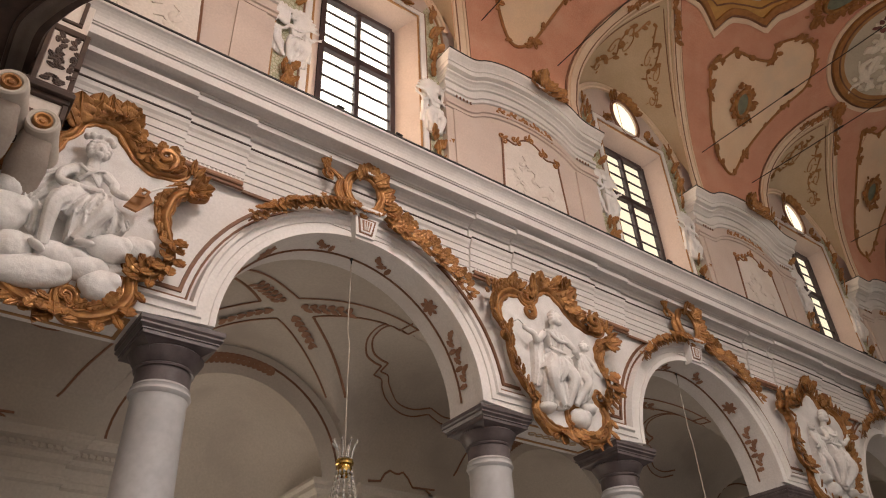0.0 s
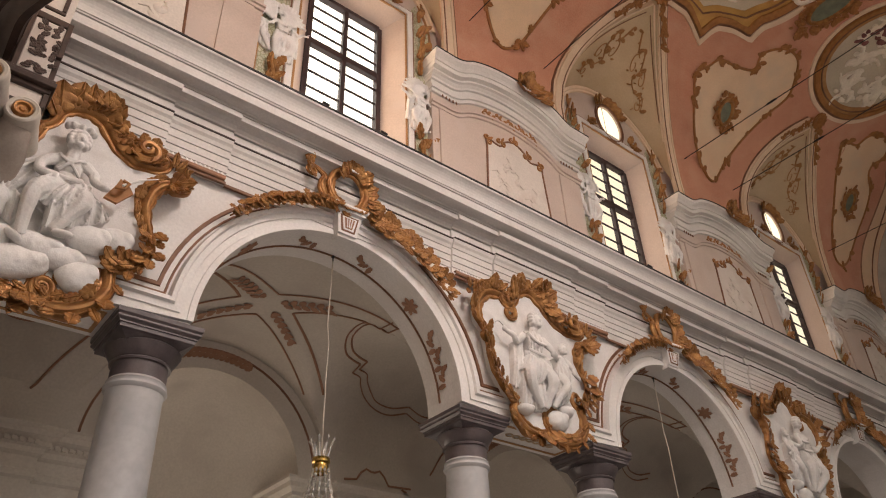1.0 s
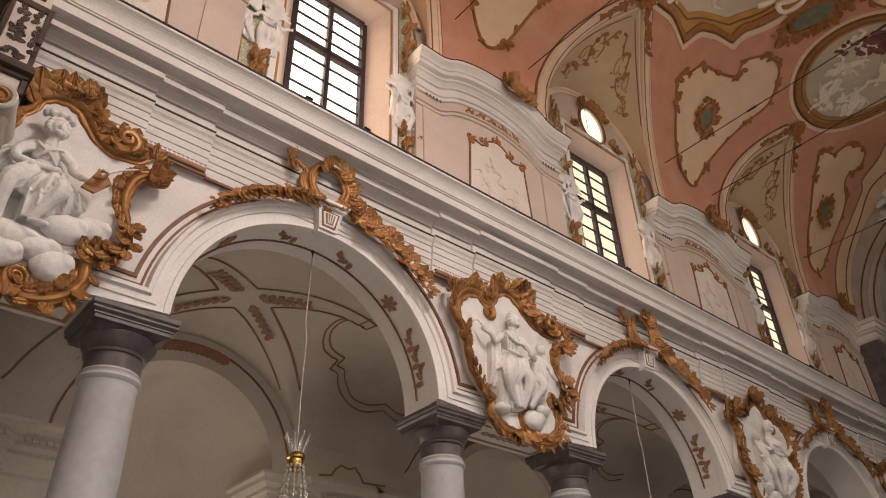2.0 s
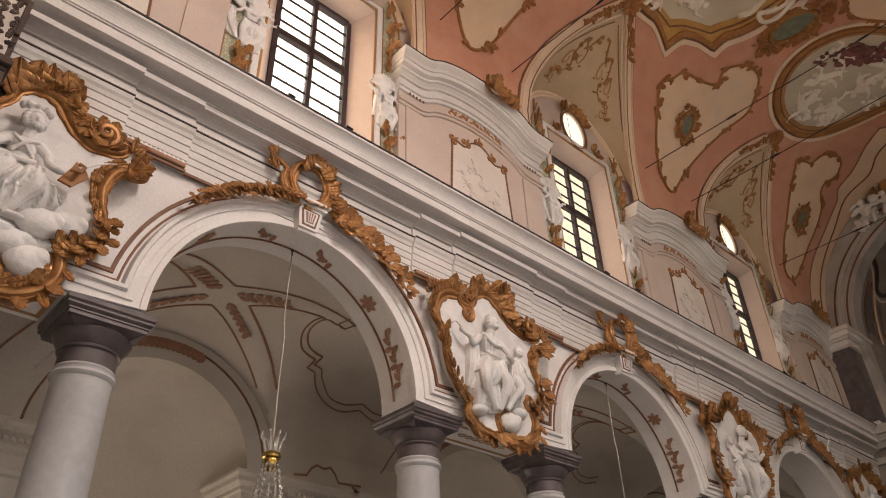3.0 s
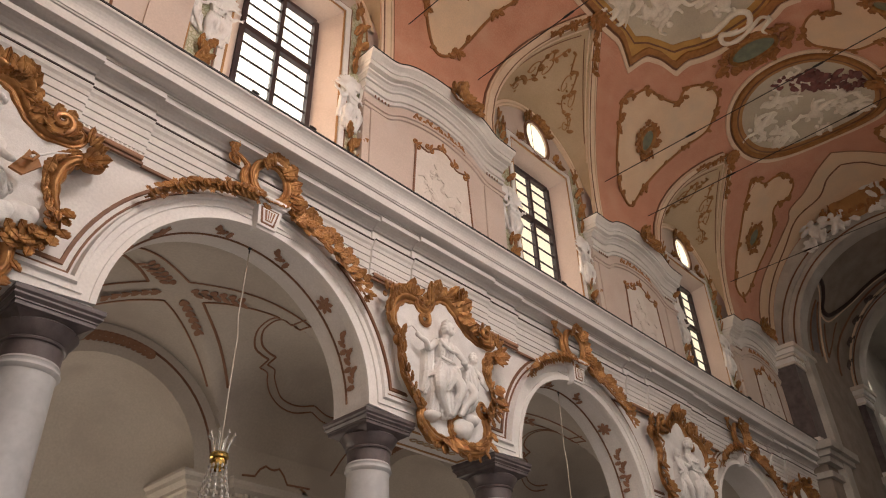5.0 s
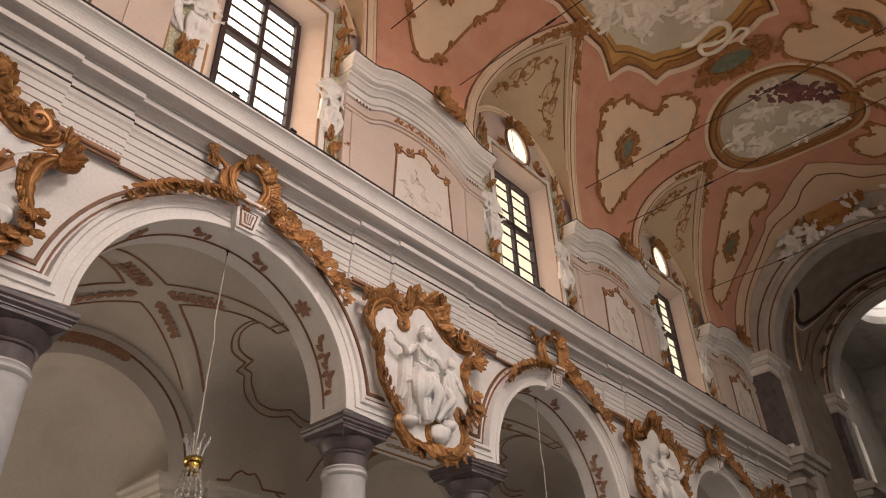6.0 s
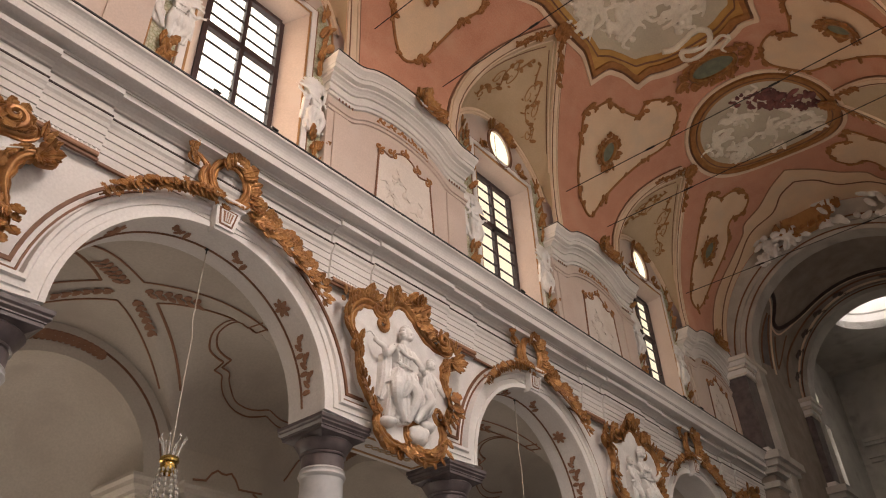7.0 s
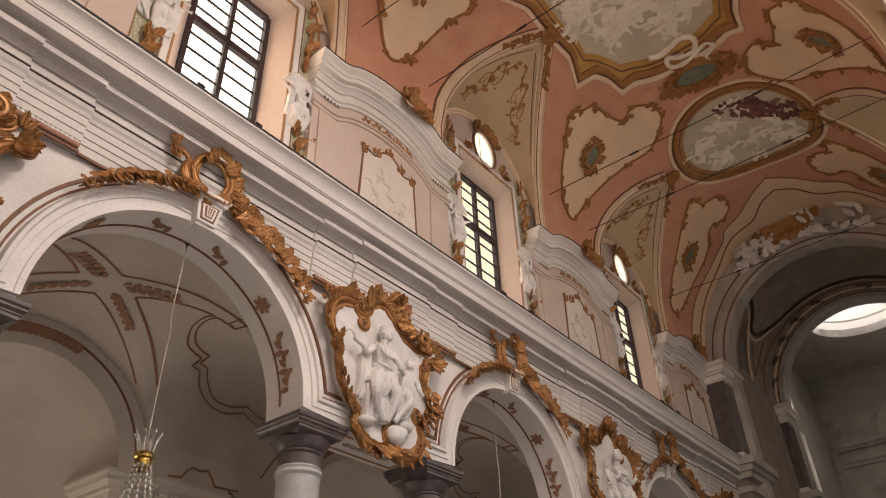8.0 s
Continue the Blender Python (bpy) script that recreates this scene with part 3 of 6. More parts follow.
        limb([(-0.26, 0.12, -0.28), (-0.40, 0.25, -0.52), (-0.34, 0.2, -0.70), (-0.16, 0.12, -0.88)], 0.115, 0.045)
        limb([(-0.14, 0.12, -0.28), (-0.02, 0.25, -0.50), (-0.04, 0.2, -0.70), (-0.08, 0.12, -0.88)], 0.105, 0.045)
        drape([(-0.32, -0.20), (-0.18, -0.24), (0.0, -0.18)], [(-0.50, -0.46), (-0.30, -0.62), (0.04, -0.46)], 7, 0.07, 0.12, 0.14, 0.14)
        drape([(-0.48, -0.48), (-0.28, -0.62), (0.02, -0.48)], [(-0.46, -0.90), (-0.20, -0.94), (0.0, -0.88)], 7, 0.075, 0.05, 0.14, 0.07)
        head(0.38, 0.15, 0.06, 0.62)                                    # small figure
        b(0.31, 0.09, -0.14, 0.10, 0.10, 0.13, -12)
        limb([(0.38, 0.12, -0.06), (0.48, 0.18, -0.20), (0.46, 0.22, -0.30), (0.58, 0.2, -0.36)], 0.042, 0.024)
        limb([(0.24, 0.12, -0.06), (0.17, 0.2, -0.14), (0.12, 0.22, -0.12)], 0.042, 0.026)
        drape([(0.20, -0.08), (0.30, -0.12), (0.40, -0.10)], [(0.14, -0.44), (0.28, -0.46), (0.46, -0.40)], 5, 0.05, 0.06, 0.12, 0.13)
        limb([(0.26, 0.12, -0.34), (0.28, 0.22, -0.52), (0.16, 0.17, -0.68), (0.06, 0.14, -0.84)], 0.075, 0.035)
        drape([(0.10, -0.40), (0.28, -0.46), (0.46, -0.40)], [(0.06, -0.80), (0.20, -0.78), (0.42, -0.66)], 6, 0.06, 0.05, 0.14, 0.06)
        clouds = ((-0.40, -0.95, 0.10, 0.07), (0.17, -0.98, 0.15, 0.13), (0.34, -0.82, 0.10, 0.08))
    if sky is not None:
        for u, v, r, k in clouds:
            one = bmesh.new()
            m = Matrix.LocRotScale(Vector((hand * u * s, -0.05 * s, v * s)), Euler((0, radians(rng.uniform(-15, 15)), 0)), Vector((1.12 * r * s, 0.11 * s, 1.08 * k * s)))
            bmesh.ops.create_icosphere(one, subdivisions=3, radius=1.0, matrix=m)
            m = Matrix.LocRotScale(Vector((hand * (u + 0.55 * r) * s, -0.07 * s, (v + 0.3 * k) * s)), Euler((0, radians(rng.uniform(-30, 30)), 0)), Vector((0.6 * r * s, 0.09 * s, 0.65 * k * s)))
            bmesh.ops.create_icosphere(one, subdivisions=3, radius=1.0, matrix=m)
            sky.append(one)

# ---- cartouches over the pairs of columns ----
# the scrolls of a frame, clockwise from the crest: points, half widths, volutes at both ends
FRAME_FIGURE = [
    ([(-0.27, 0.60), (-0.22, 0.76), (-0.05, 0.85), (0.14, 0.80), (0.30, 0.60), (0.50, 0.47), (0.74, 0.50)], 0.05, 0.085, 0.05, -0.17, 0.10),
    ([(0.98, 0.36), (0.84, 0.36), (0.72, 0.22), (0.68, 0.0), (0.74, -0.2), (0.80, -0.30)], 0.07, 0.09, 0.04, 0.05, 0.0),
    ([(0.80, -0.28), (0.83, -0.46), (0.76, -0.64), (0.62, -0.74), (0.52, -0.72)], 0.04, 0.05, 0.045, 0.0, -0.12),
    ([(0.50, -0.80), (0.52, -1.0), (0.40, -1.19), (0.18, -1.29), (0.0, -1.22), (-0.02, -1.06)], 0.07, 0.10, 0.05, 0.0, -0.17),
    ([(0.0, -1.27), (-0.2, -1.26), (-0.40, -1.18), (-0.58, -1.0)], 0.05, 0.08, 0.05, 0.12, 0.0),
    ([(-0.52, -1.08), (-0.66, -0.86), (-0.82, -0.60), (-0.95, -0.36), (-0.90, -0.16)], 0.045, 0.055, 0.04, 0.0, 0.1),
    ([(-0.86, -0.22), (-0.78, -0.04), (-0.60, -0.02), (-0.46, 0.14), (-0.40, 0.34), (-0.34, 0.52)], 0.05, 0.085, 0.05, -0.14, 0.0)]
FRAME_PAIR = [
    ([(-0.36, 0.62), (-0.26, 0.80), (-0.06, 0.88), (0.16, 0.76), (0.36, 0.56), (0.60, 0.46), (0.86, 0.45)], 0.05, 0.085, 0.045, -0.16, 0.10),
    ([(1.0, 0.32), (0.88, 0.30), (0.79, 0.14), (0.79, -0.04), (0.88, -0.20)], 0.07, 0.09, 0.04, 0.05, 0.0),
    ([(0.87, -0.18), (0.90, -0.38), (0.84, -0.58), (0.70, -0.66)], 0.04, 0.05, 0.045, 0.0, -0.12),
    ([(0.68, -0.70), (0.71, -0.92), (0.58, -1.12), (0.32, -1.22), (0.10, -1.17), (0.0, -1.02)], 0.06, 0.09, 0.05, 0.0, -0.15),
    ([(0.04, -1.16), (-0.16, -1.20), (-0.38, -1.16), (-0.52, -1.0), (-0.50, -0.86)], 0.05, 0.085, 0.05, 0.12, -0.08),
    ([(-0.50, -0.86), (-0.68, -0.67), (-0.82, -0.44), (-0.88, -0.14), (-0.93, 0.06)], 0.045, 0.055, 0.04, 0.0, 0.0),
    ([(-0.90, 0.04), (-1.03, 0.20), (-1.02, 0.42), (-0.86, 0.60), (-0.62, 0.64), (-0.46, 0.58)], 0.045, 0.085, 0.05, -0.10, -0.14)]

def cartouche(x, seed, label, hand=1, big=1.0, kind=1):
    rng = random.Random(seed)
    e = empty("cartouche", pose(x, -0.05, 6.2), label, "cartouche", "cartouches over the columns")
    segs = FRAME_PAIR if kind else FRAME_FIGURE
    edge = [p for sg in segs for p in spline(sg[0], 5, False)[1:-1]]
    bm = bmesh.new()
    plate(bm, [[(hand * u * big, v * big) for u, v in edge]], front(0), -0.13, 0.012)
    part("field", bm, STUCCO, e, "white stucco ground")
    def leaf(parent, u, v, out, deg, size, tip=0.3, fat=0.9, broad=False):
        a = radians(deg)
        stick(parent, LEAF_G2 if broad else LEAF_G, hand * u * big, v * big, out, a if hand > 0 else math.pi - a, size * big, tip, fat)
    pieces = []
    for pts, w0, wm, w1, c0, c1 in segs:
        bm = bmesh.new()
        scroll(bm, [(u * big, v * big) for u, v in pts], w0 * 1.15, wm * 1.12, w1 * 1.15, 0.0, 0.8, hand, c0, c1)
        pieces.append(part("frame_scroll", bm, GOLD, e, "gilded carved rocaille scroll" if not pieces else "", smooth=True))
    def along(k, lo, hi, n, off, turn, size, spread=0.25, broad=0.3, out=0.06):
        """Leaves along a scroll, off to its left by off, turned from its way by turn degrees."""
        q = spline(segs[k][0], 12, False)
        for i in range(n):
            f = lo + (hi - lo) * i / max(1, n - 1)
            j = min(int(f * (len(q) - 1)), len(q) - 2)
            d = Vector(q[j + 1]) - Vector(q[j])
            nn = Vector((-d.y, d.x)).normalized()
            p = Vector(q[j]) + nn * off
            leaf(pieces[k], p.x, p.y, 0.7 * out + rng.uniform(0, 0.02), math.degrees(math.atan2(d.y, d.x)) + turn + rng.uniform(-32, 32), size * rng.uniform(1 - spread, 1 + spread), rng.uniform(0.05, 0.4), rng.uniform(0.7, 1.05), rng.random() < broad)
    # acanthus crest over the top scroll, its tips bent over
    along(0, 0.06, 0.68, 10, 0.03, 42, 0.21, 0.35, 0.5, 0.06)
    along(0, 0.12, 0.58, 7, 0.08, 80, 0.17, 0.4, 0.7, 0.08)
    along(0, 0.5, 0.95, 6, 0.04, 25, 0.16)
    cu, cv = (0.16, 1.02) if kind else (0.10, 1.0)
    for i in range(8):
        leaf(pieces[0], cu + rng.uniform(-0.08, 0.08), cv - 0.08, 0.09 + 0.01 * i, 10 + 22 * i, rng.uniform(0.12, 0.17), 0.4, 0.9, i % 3 > 0)
    # rosette curl and sprig on the shoulder
    ru, rv = segs[0][0][-1][0] - 0.16, segs[0][0][-1][1] + 0.12
    bm = bmesh.new()
    w = volute(hand * ru * big, rv * big, 0.13, 1.5, 4.0 if hand > 0 else math.pi - 4.0, hand)
    tube(bm, [(a, -0.08 - 0.06 * i / len(w), b) for i, (a, b) in enumerate(w)], [0.045 - 0.02 * i / len(w) for i in range(len(w))], 8)
    part("rosette_curl", bm, GOLD, e, smooth=True)
    for i in range(7):
        leaf(pieces[0], ru + 0.09 * math.cos(0.9 * i), rv + 0.09 * math.sin(0.9 * i), 0.07, 52 * i + 30, 0.12, 0.3, 1.1, True)
    for i, dg in enumerate((95, 60, 25, -10, -45)):
        leaf(pieces[0], ru + 0.30 + 0.03 * i, rv - 0.10 + 0.03 * (2 - i), 0.05, dg, 0.17 - 0.01 * i, 0.25, 0.7)
    # shell of leaves at the right shoulder
    su, sv = segs[1][0][0]
    for i in range(9):
        leaf(pieces[1], su - 0.08, sv - 0.02, 0.08, 70 - 21 * i, rng.uniform(0.17, 0.23), 0.35, 0.62, i % 3 == 0)
    along(1, 0.3, 0.95, 6, -0.07, 150, 0.11)
    # oak branch below it
    along(2, 0.0, 0.95, 8, 0.05, 45, 0.15, 0.2, 0.5)
    along(2, 0.0, 0.95, 8, -0.05, -45, 0.14, 0.2, 0.5)
    along(2, 0.1, 1.0, 6, 0.0, 0, 0.14, 0.2, 0.6, 0.09)
    # low acanthus round the foot
    along(3, 0.15, 0.85, 7, 0.07, 40, 0.15, 0.3, 0.4, 0.04)
    along(3, 0.3, 0.8, 5, -0.05, -160, 0.12, 0.2, 0.3, 0.1)
    along(4, 0.1, 0.7, 6, 0.07, 50, 0.15, 0.3, 0.4, 0.05)
    along(4, 0.0, 0.3, 4, 0.0, 90, 0.18, 0.3, 0.6, 0.10)
    # flames of leaf along the narrow side
    along(5, 0.08, 0.95, 14, 0.03, 45, 0.16, 0.2, 0.1, 0.05)
    along(5, 0.05, 0.9, 9, 0.0, 12, 0.14, 0.2, 0.2, 0.08)
    # corner scroll with its sprig
    along(6, 0.2, 0.75, 7, 0.07, 60, 0.15, 0.3, 0.4, 0.05)
    along(6, 0.7, 1.0, 4, 0.08, 75, 0.17, 0.2, 0.3, 0.06)
    if kind:
        for i, (u, v, dg) in enumerate(((-1.02, 0.52, 140), (-1.10, 0.56, 100), (-1.16, 0.60, 160), (-1.20, 0.52, 230), (-1.08, 0.48, 215), (-1.04, 0.62, 60))):
            leaf(pieces[6], u, v, 0.05, dg, 0.14, 0.25, 0.9, i % 2 == 0)
    bm = bmesh.new()
    clouds = []
    figure_relief(bm, rng, big, hand, kind, clouds)
    r = part("relief", bm, STUCCO, e, "white stucco relief of draped figures" if kind else "white stucco relief of a draped seated figure")
    r.matrix_basis = Matrix.Diagonal((1, 0.9, 1, 1))
    fuse(r, 0.009, 0.004, 0.006)
    for one in clouds:
        fuse(part("cloud", one, STUCCO, e, "rounded white stucco cloud"), 0.014, 0.015)
    if not kind:                # gilded hilt and thin blade in the figure's hand
        bm = bmesh.new()
        tube(bm, [(0.40, -0.30, -0.06), (0.56, -0.27, 0.10), (0.72, -0.2, 0.24)], [0.014, 0.011, 0.004], 6)
        part("blade", bm, STUCCO, e, "thin white blade")
        bm = bmesh.new()
        plate(bm, [[(0.28, -0.20), (0.40, -0.22), (0.52, -0.06), (0.48, 0.0), (0.38, 0.06), (0.36, -0.02)]], front(-0.2), 0.0, 0.03)
        tube(bm, [(0.34, -0.29, -0.10), (0.42, -0.31, -0.10), (0.45, -0.31, -0.03), (0.40, -0.29, 0.0)], 0.018, 6)
        part("hilt", bm, CGOLD, e, "dull gold hilt")
    return e
cartouche(-2.90, 5, "gilded rocaille cartouche with a white stucco figure seated on clouds", 1, 1.0, 0)
cartouche(3.12, 11, "gilded rocaille cartouche with white stucco figures in relief", 1, 1.0)
cartouche(9.45, 23, "gilded rocaille cartouche with white relief on the arcade wall", -1, 1.0)
cartouche(15.55, 31, "gilded rocaille cartouche with white relief, beside the crossing pier", 1, 0.95)

# ---- keystones, wreaths and garlands over the arches ----
def keystone(c, first=[None]):
    m = pose(c - 0.07, WALL - 0.07, 7.0)
    if first[0]:
        return copy_thing(first[0], m)
    e = empty("keystone", m, "white fluted keystone with brown lines on the arch", "keystone", "keystones")
    bm = bmesh.new()
    def ring(w, o, z):
        return [(-w, 0.08, z), (w, 0.08, z), (w, -o, z), (-w, -o, z)]
    grid(bm, [ring(0.11, 0.05, -0.2), ring(0.125, 0.06, -0.17), ring(0.125, 0.09, -0.165), ring(0.165, 0.13, 0.10), ring(0.20, 0.17, 0.115), ring(0.20, 0.17, 0.145), ring(0.235, 0.2, 0.17), ring(0.235, 0.2, 0.20)], True)
    bmesh.ops.contextual_create(bm, geom=[g for g in bm.edges if all(abs(v.co.z + 0.2) < 1e-4 for v in g.verts)])
    block = part("block", bm, WHITE, e)
    def slab(name, lo, hi, z0, z1, h, mt, label=""):
        b2 = bmesh.new()
        put = lambda u, v, h2: (u, -0.09 - 0.04 * (v + 0.165) / 0.265 - h2, v)
        plate(b2, [[(-lo, z0), (lo, z0), (hi, z1), (-hi, z1)]], put, -0.01, h)
        return part(name, b2, mt, block, label)
    slab("inset", 0.09, 0.125, -0.135, 0.075, 0.006, BROWN, "brown painted sunk panel")
    slab("tablet", 0.068, 0.10, -0.115, 0.055, 0.012, WHITE)
    slab("tablet_core", 0.045, 0.07, -0.095, 0.038, 0.018, FADED)
    for i in range(3):
        bm = bmesh.new()
        k = i - 1
        tube(bm, [(k * 0.022, -0.118, -0.085), (k * 0.036, -0.142, 0.03)], 0.008, 6)
        part("flute", bm, WHITE, block)
    e.scale = (1.0, 0.9, 1.0)
    first[0] = e
    return e

def garland(c, first=[None]):
    m = pose(c, WALL - 0.15, ZS)
    if first[0]:
        return copy_thing(first[0], m)
    rng = random.Random(3)
    e = empty("garland", m, "gilded carved wreath with leaf garlands along the arch", "garland", "garlands over the arches")
    zc, uc = 2.28, -0.10
    def piece(name, pts, *a):
        bm = bmesh.new()
        scroll(bm, [(uc + u, z) for u, z in pts], *a)
        return part(name, bm, GOLD, e, smooth=True)
    # wreath: two C-scrolls that close on an open oval, a leafy curl beside it
    ring = piece("ring_scroll", [(-0.02, zc - 0.26), (-0.20, zc - 0.17), (-0.25, zc + 0.02), (-0.14, zc + 0.22), (0.06, zc + 0.27)], 0.04, 0.06, 0.05, 0.02, 0.75, 1, -0.08, 0.0)
    piece("ring_scroll", [(0.0, zc + 0.28), (0.16, zc + 0.20), (0.24, zc + 0.0), (0.17, zc - 0.2), (0.04, zc - 0.28)], 0.05, 0.06, 0.04, 0.02, 0.75, 1, 0.0, 0.0)
    piece("side_scroll", [(-0.06, zc - 0.34), (-0.26, zc - 0.28), (-0.36, zc - 0.1), (-0.33, zc + 0.06), (-0.40, zc + 0.13)], 0.04, 0.055, 0.03, 0.01, 0.75, 1, 0.0, 0.12)
    piece("side_scroll", [(0.18, zc - 0.12), (0.32, zc - 0.24), (0.42, zc - 0.36)], 0.04, 0.05, 0.03, 0.01, 0.75, 1, 0.0, 0.1)
    for i in range(9):      # acanthus over the top
        stick(ring, LEAF_G2 if i % 2 else LEAF_G, uc + 0.04 + 0.03 * (i - 4), zc + 0.25 - 0.006 * (i - 4) ** 2, 0.05 + 0.01 * (i % 3), radians(165 - 19 * i), rng.uniform(0.14, 0.20), 0.35)
    for i in range(8):
        stick(ring, LEAF_G if i % 2 else LEAF_G2, uc + 0.22 + 0.02 * i, zc + 0.12 - 0.055 * i, 0.04, radians(50 - 22 * i), rng.uniform(0.12, 0.18), 0.3)
    for i in range(6):
        stick(ring, LEAF_G2 if i % 2 else LEAF_G, uc - 0.16 + 0.06 * i, zc - 0.26, 0.05, radians(200 + 30 * i), 0.13, 0.3)
    for i in range(7):      # leaf sprig at the side
        stick(e, LEAF_G2 if i % 2 else LEAF_G, uc - 0.46 - 0.025 * i, zc + 0.02 + 0.035 * i, 0.03, radians(215 - 32 * i), 0.12, 0.3)
    for side, n, far in ((-1, 18, 42), (1, 18, 42)):
        bm = bmesh.new()
        tube(bm, [((R0 + 0.30) * math.cos(radians(90 - side * (8 + far * i / 12))), -0.02, (R0 + 0.30) * math.sin(radians(90 - side * (8 + far * i / 12)))) for i in range(13)], [0.04 - 0.0025 * i for i in range(13)], 8)
        swag = part("swag", bm, GOLD, e, "gilded leaf swag", smooth=True)
        for i in range(n):
            a = radians(90 - side * (8 + far * i / n))
            r = R0 + 0.30
            size = 0.15 * (1 - 0.4 * i / n)
            for k in range(4):
                stick(swag, FLOWER_G if (i + k) % 4 == 0 else (LEAF_G2 if k % 2 else LEAF_G), (r + (k - 1.5) * 0.042 + rng.uniform(-0.02, 0.02)) * math.cos(a), (r + (k - 1) * 0.05) * math.sin(a), 0.03 + rng.uniform(0, 0.05),
                      a - side * math.pi / 2 + (k - 1) * 0.8 + rng.uniform(-0.4, 0.4), size * (0.42 if (i + k) % 4 == 0 else 1), rng.uniform(0.0, 0.4), name="flower" if (i + k) % 4 == 0 else "leaf")
    first[0] = e
    return e
for c in XS:
    keystone(c)
    garland(c)

# ---- attic blocks between the windows ----
def bump_z(u):
    """The rise of the curved cornice: level ends, a short sweep, then a flat arch."""
    u = abs(u)
    if u > 1.30:
        return 0.0
    if u > 1.0:
        t = (1.30 - u) / 0.30
        return 0.11 * t * t
    return 0.11 + 0.25 * (1 - u * u) ** 0.8

def attic_block(x, first=[None]):
    m = pose(x, 0, 0)
    if first[0]:
        return copy_thing(first[0], m)
    e = empty("attic_block", m, "blush plaster attic pier with a curved white cornice", "pier", "attic blocks between the windows")
    HB, YF = 1.66, 0.12
    bm = bmesh.new()
    us = [-HB + 2 * HB * i / 60 for i in range(61)]
    plate(bm, [[(-HB, 8.25), (HB, 8.25)] + [(u, 10.5 + bump_z(u)) for u in reversed(us)]], front(YF), -0.3, 0)
    part("body", bm, BLUSH, e)
    def capping(name, prof, material):
        bm = bmesh.new()
        rows = []
        for p, z in prof:
            h = HB + p * 0.36
            rows.append([(-h, ATTIC + 0.1, z), (-h, YF - p, z)] + [(u * h / HB, YF - p, z + bump_z(u)) for u in us[1:-1]] + [(h, YF - p, z), (h, ATTIC + 0.1, z)])
        grid(bm, rows)
        return part(name, bm, material, e, smooth=False)
    capping("cap", [(0.0, 10.36), (0.035, 10.365), (0.035, 10.43), (0.065, 10.435), (0.065, 10.50), (0.015, 10.505), (0.015, 10.64), (0.05, 10.645), (0.06, 10.68), (0.10, 10.72), (0.14, 10.735), (0.14, 10.77), (0.215, 10.785), (0.215, 10.87), (0.235, 10.875), (0.235, 10.905), (0.25, 10.94), (0.285, 10.98), (0.305, 11.0), (0.31, 11.06), (-0.1, 11.08)], DIMWHITE)
    capping("cap_edge", [(0.306, 11.055), (0.32, 11.06), (0.32, 11.075), (0.3, 11.082)], BLACK)
    capping("band", [(0.0, 10.06), (0.03, 10.065), (0.03, 10.12), (0.06, 10.125), (0.06, 10.165), (0.0, 10.17)], BLUSH)
    for sx in (-1, 1):          # pilaster strips with their relief
        bm = bmesh.new()
        box(bm, sx * 1.33 - 0.2, sx * 1.33 + 0.2, YF - 0.03, YF + 0.01, 8.3, 10.05)
        part("strip", bm, BLUSH, e)
        for i in range(5):
            bm = bmesh.new()
            tube(bm, [(sx * 1.33 - 0.14 + 0.07 * i, YF - 0.05, 10.32), (sx * 1.33 - 0.14 + 0.07 * i, YF - 0.05, 10.36)], 0.014, 6)
            part("drop", bm, BROWN, e)
    top = [(-0.62, 0.62), (-0.6, 0.78), (-0.34, 0.74), (-0.2, 0.9), (0.0, 0.98), (0.2, 0.9), (0.34, 0.74), (0.6, 0.78), (0.62, 0.62)]
    pan = [(-0.66, -0.62), (0.66, -0.62), (0.68, -0.3)] + spline(top, 5, False)[::-1] + [(-0.68, -0.3)]
    bm = bmesh.new()
    plate(bm, [[(0.05 + u, 9.22 + v) for u, v in pan]], front(YF), -0.01, 0.018)
    panel = part("panel", bm, CREAM, e, "cream stucco panel with faint relief")
    bm = bmesh.new()
    tube(bm, [(0.06 + u, YF - 0.02, 9.2 + v) for u, v in pan + pan[:1]], 0.018, 6)
    part("panel_frame", bm, BROWN, panel, "brown carved panel frame")
    for u, v, a in ((-0.6, 0.72, 0.6), (0.6, 0.72, 2.5), (0, 0.98, 1.6), (-0.68, -0.5, 4.0), (0.68, -0.5, 5.4), (-0.3, 0.8, 1.2), (0.3, 0.8, 1.9), (0.66, -0.6, 5.0), (-0.64, -0.6, 4.3)):
        stick(panel, LEAF_C, 0.05 + u, 9.22 + v, -YF + 0.03, a, 0.12, 0.2, 0.7)
        for hd in (-1, 1):
            bm = bmesh.new()
            w = volute(0.05 + u + 0.045 * hd * math.cos(a + 1.57), 9.22 + v + 0.045 * hd * math.sin(a + 1.57), 0.055, 1.2, a, hd, 14)
            tube(bm, [(p, YF - 0.03, q) for p, q in w], [0.018 - 0.0007 * i for i in range(15)], 6)
            part("scroll", bm, CGOLD, panel, smooth=True)
    bm = bmesh.new()
    rng = random.Random(8)
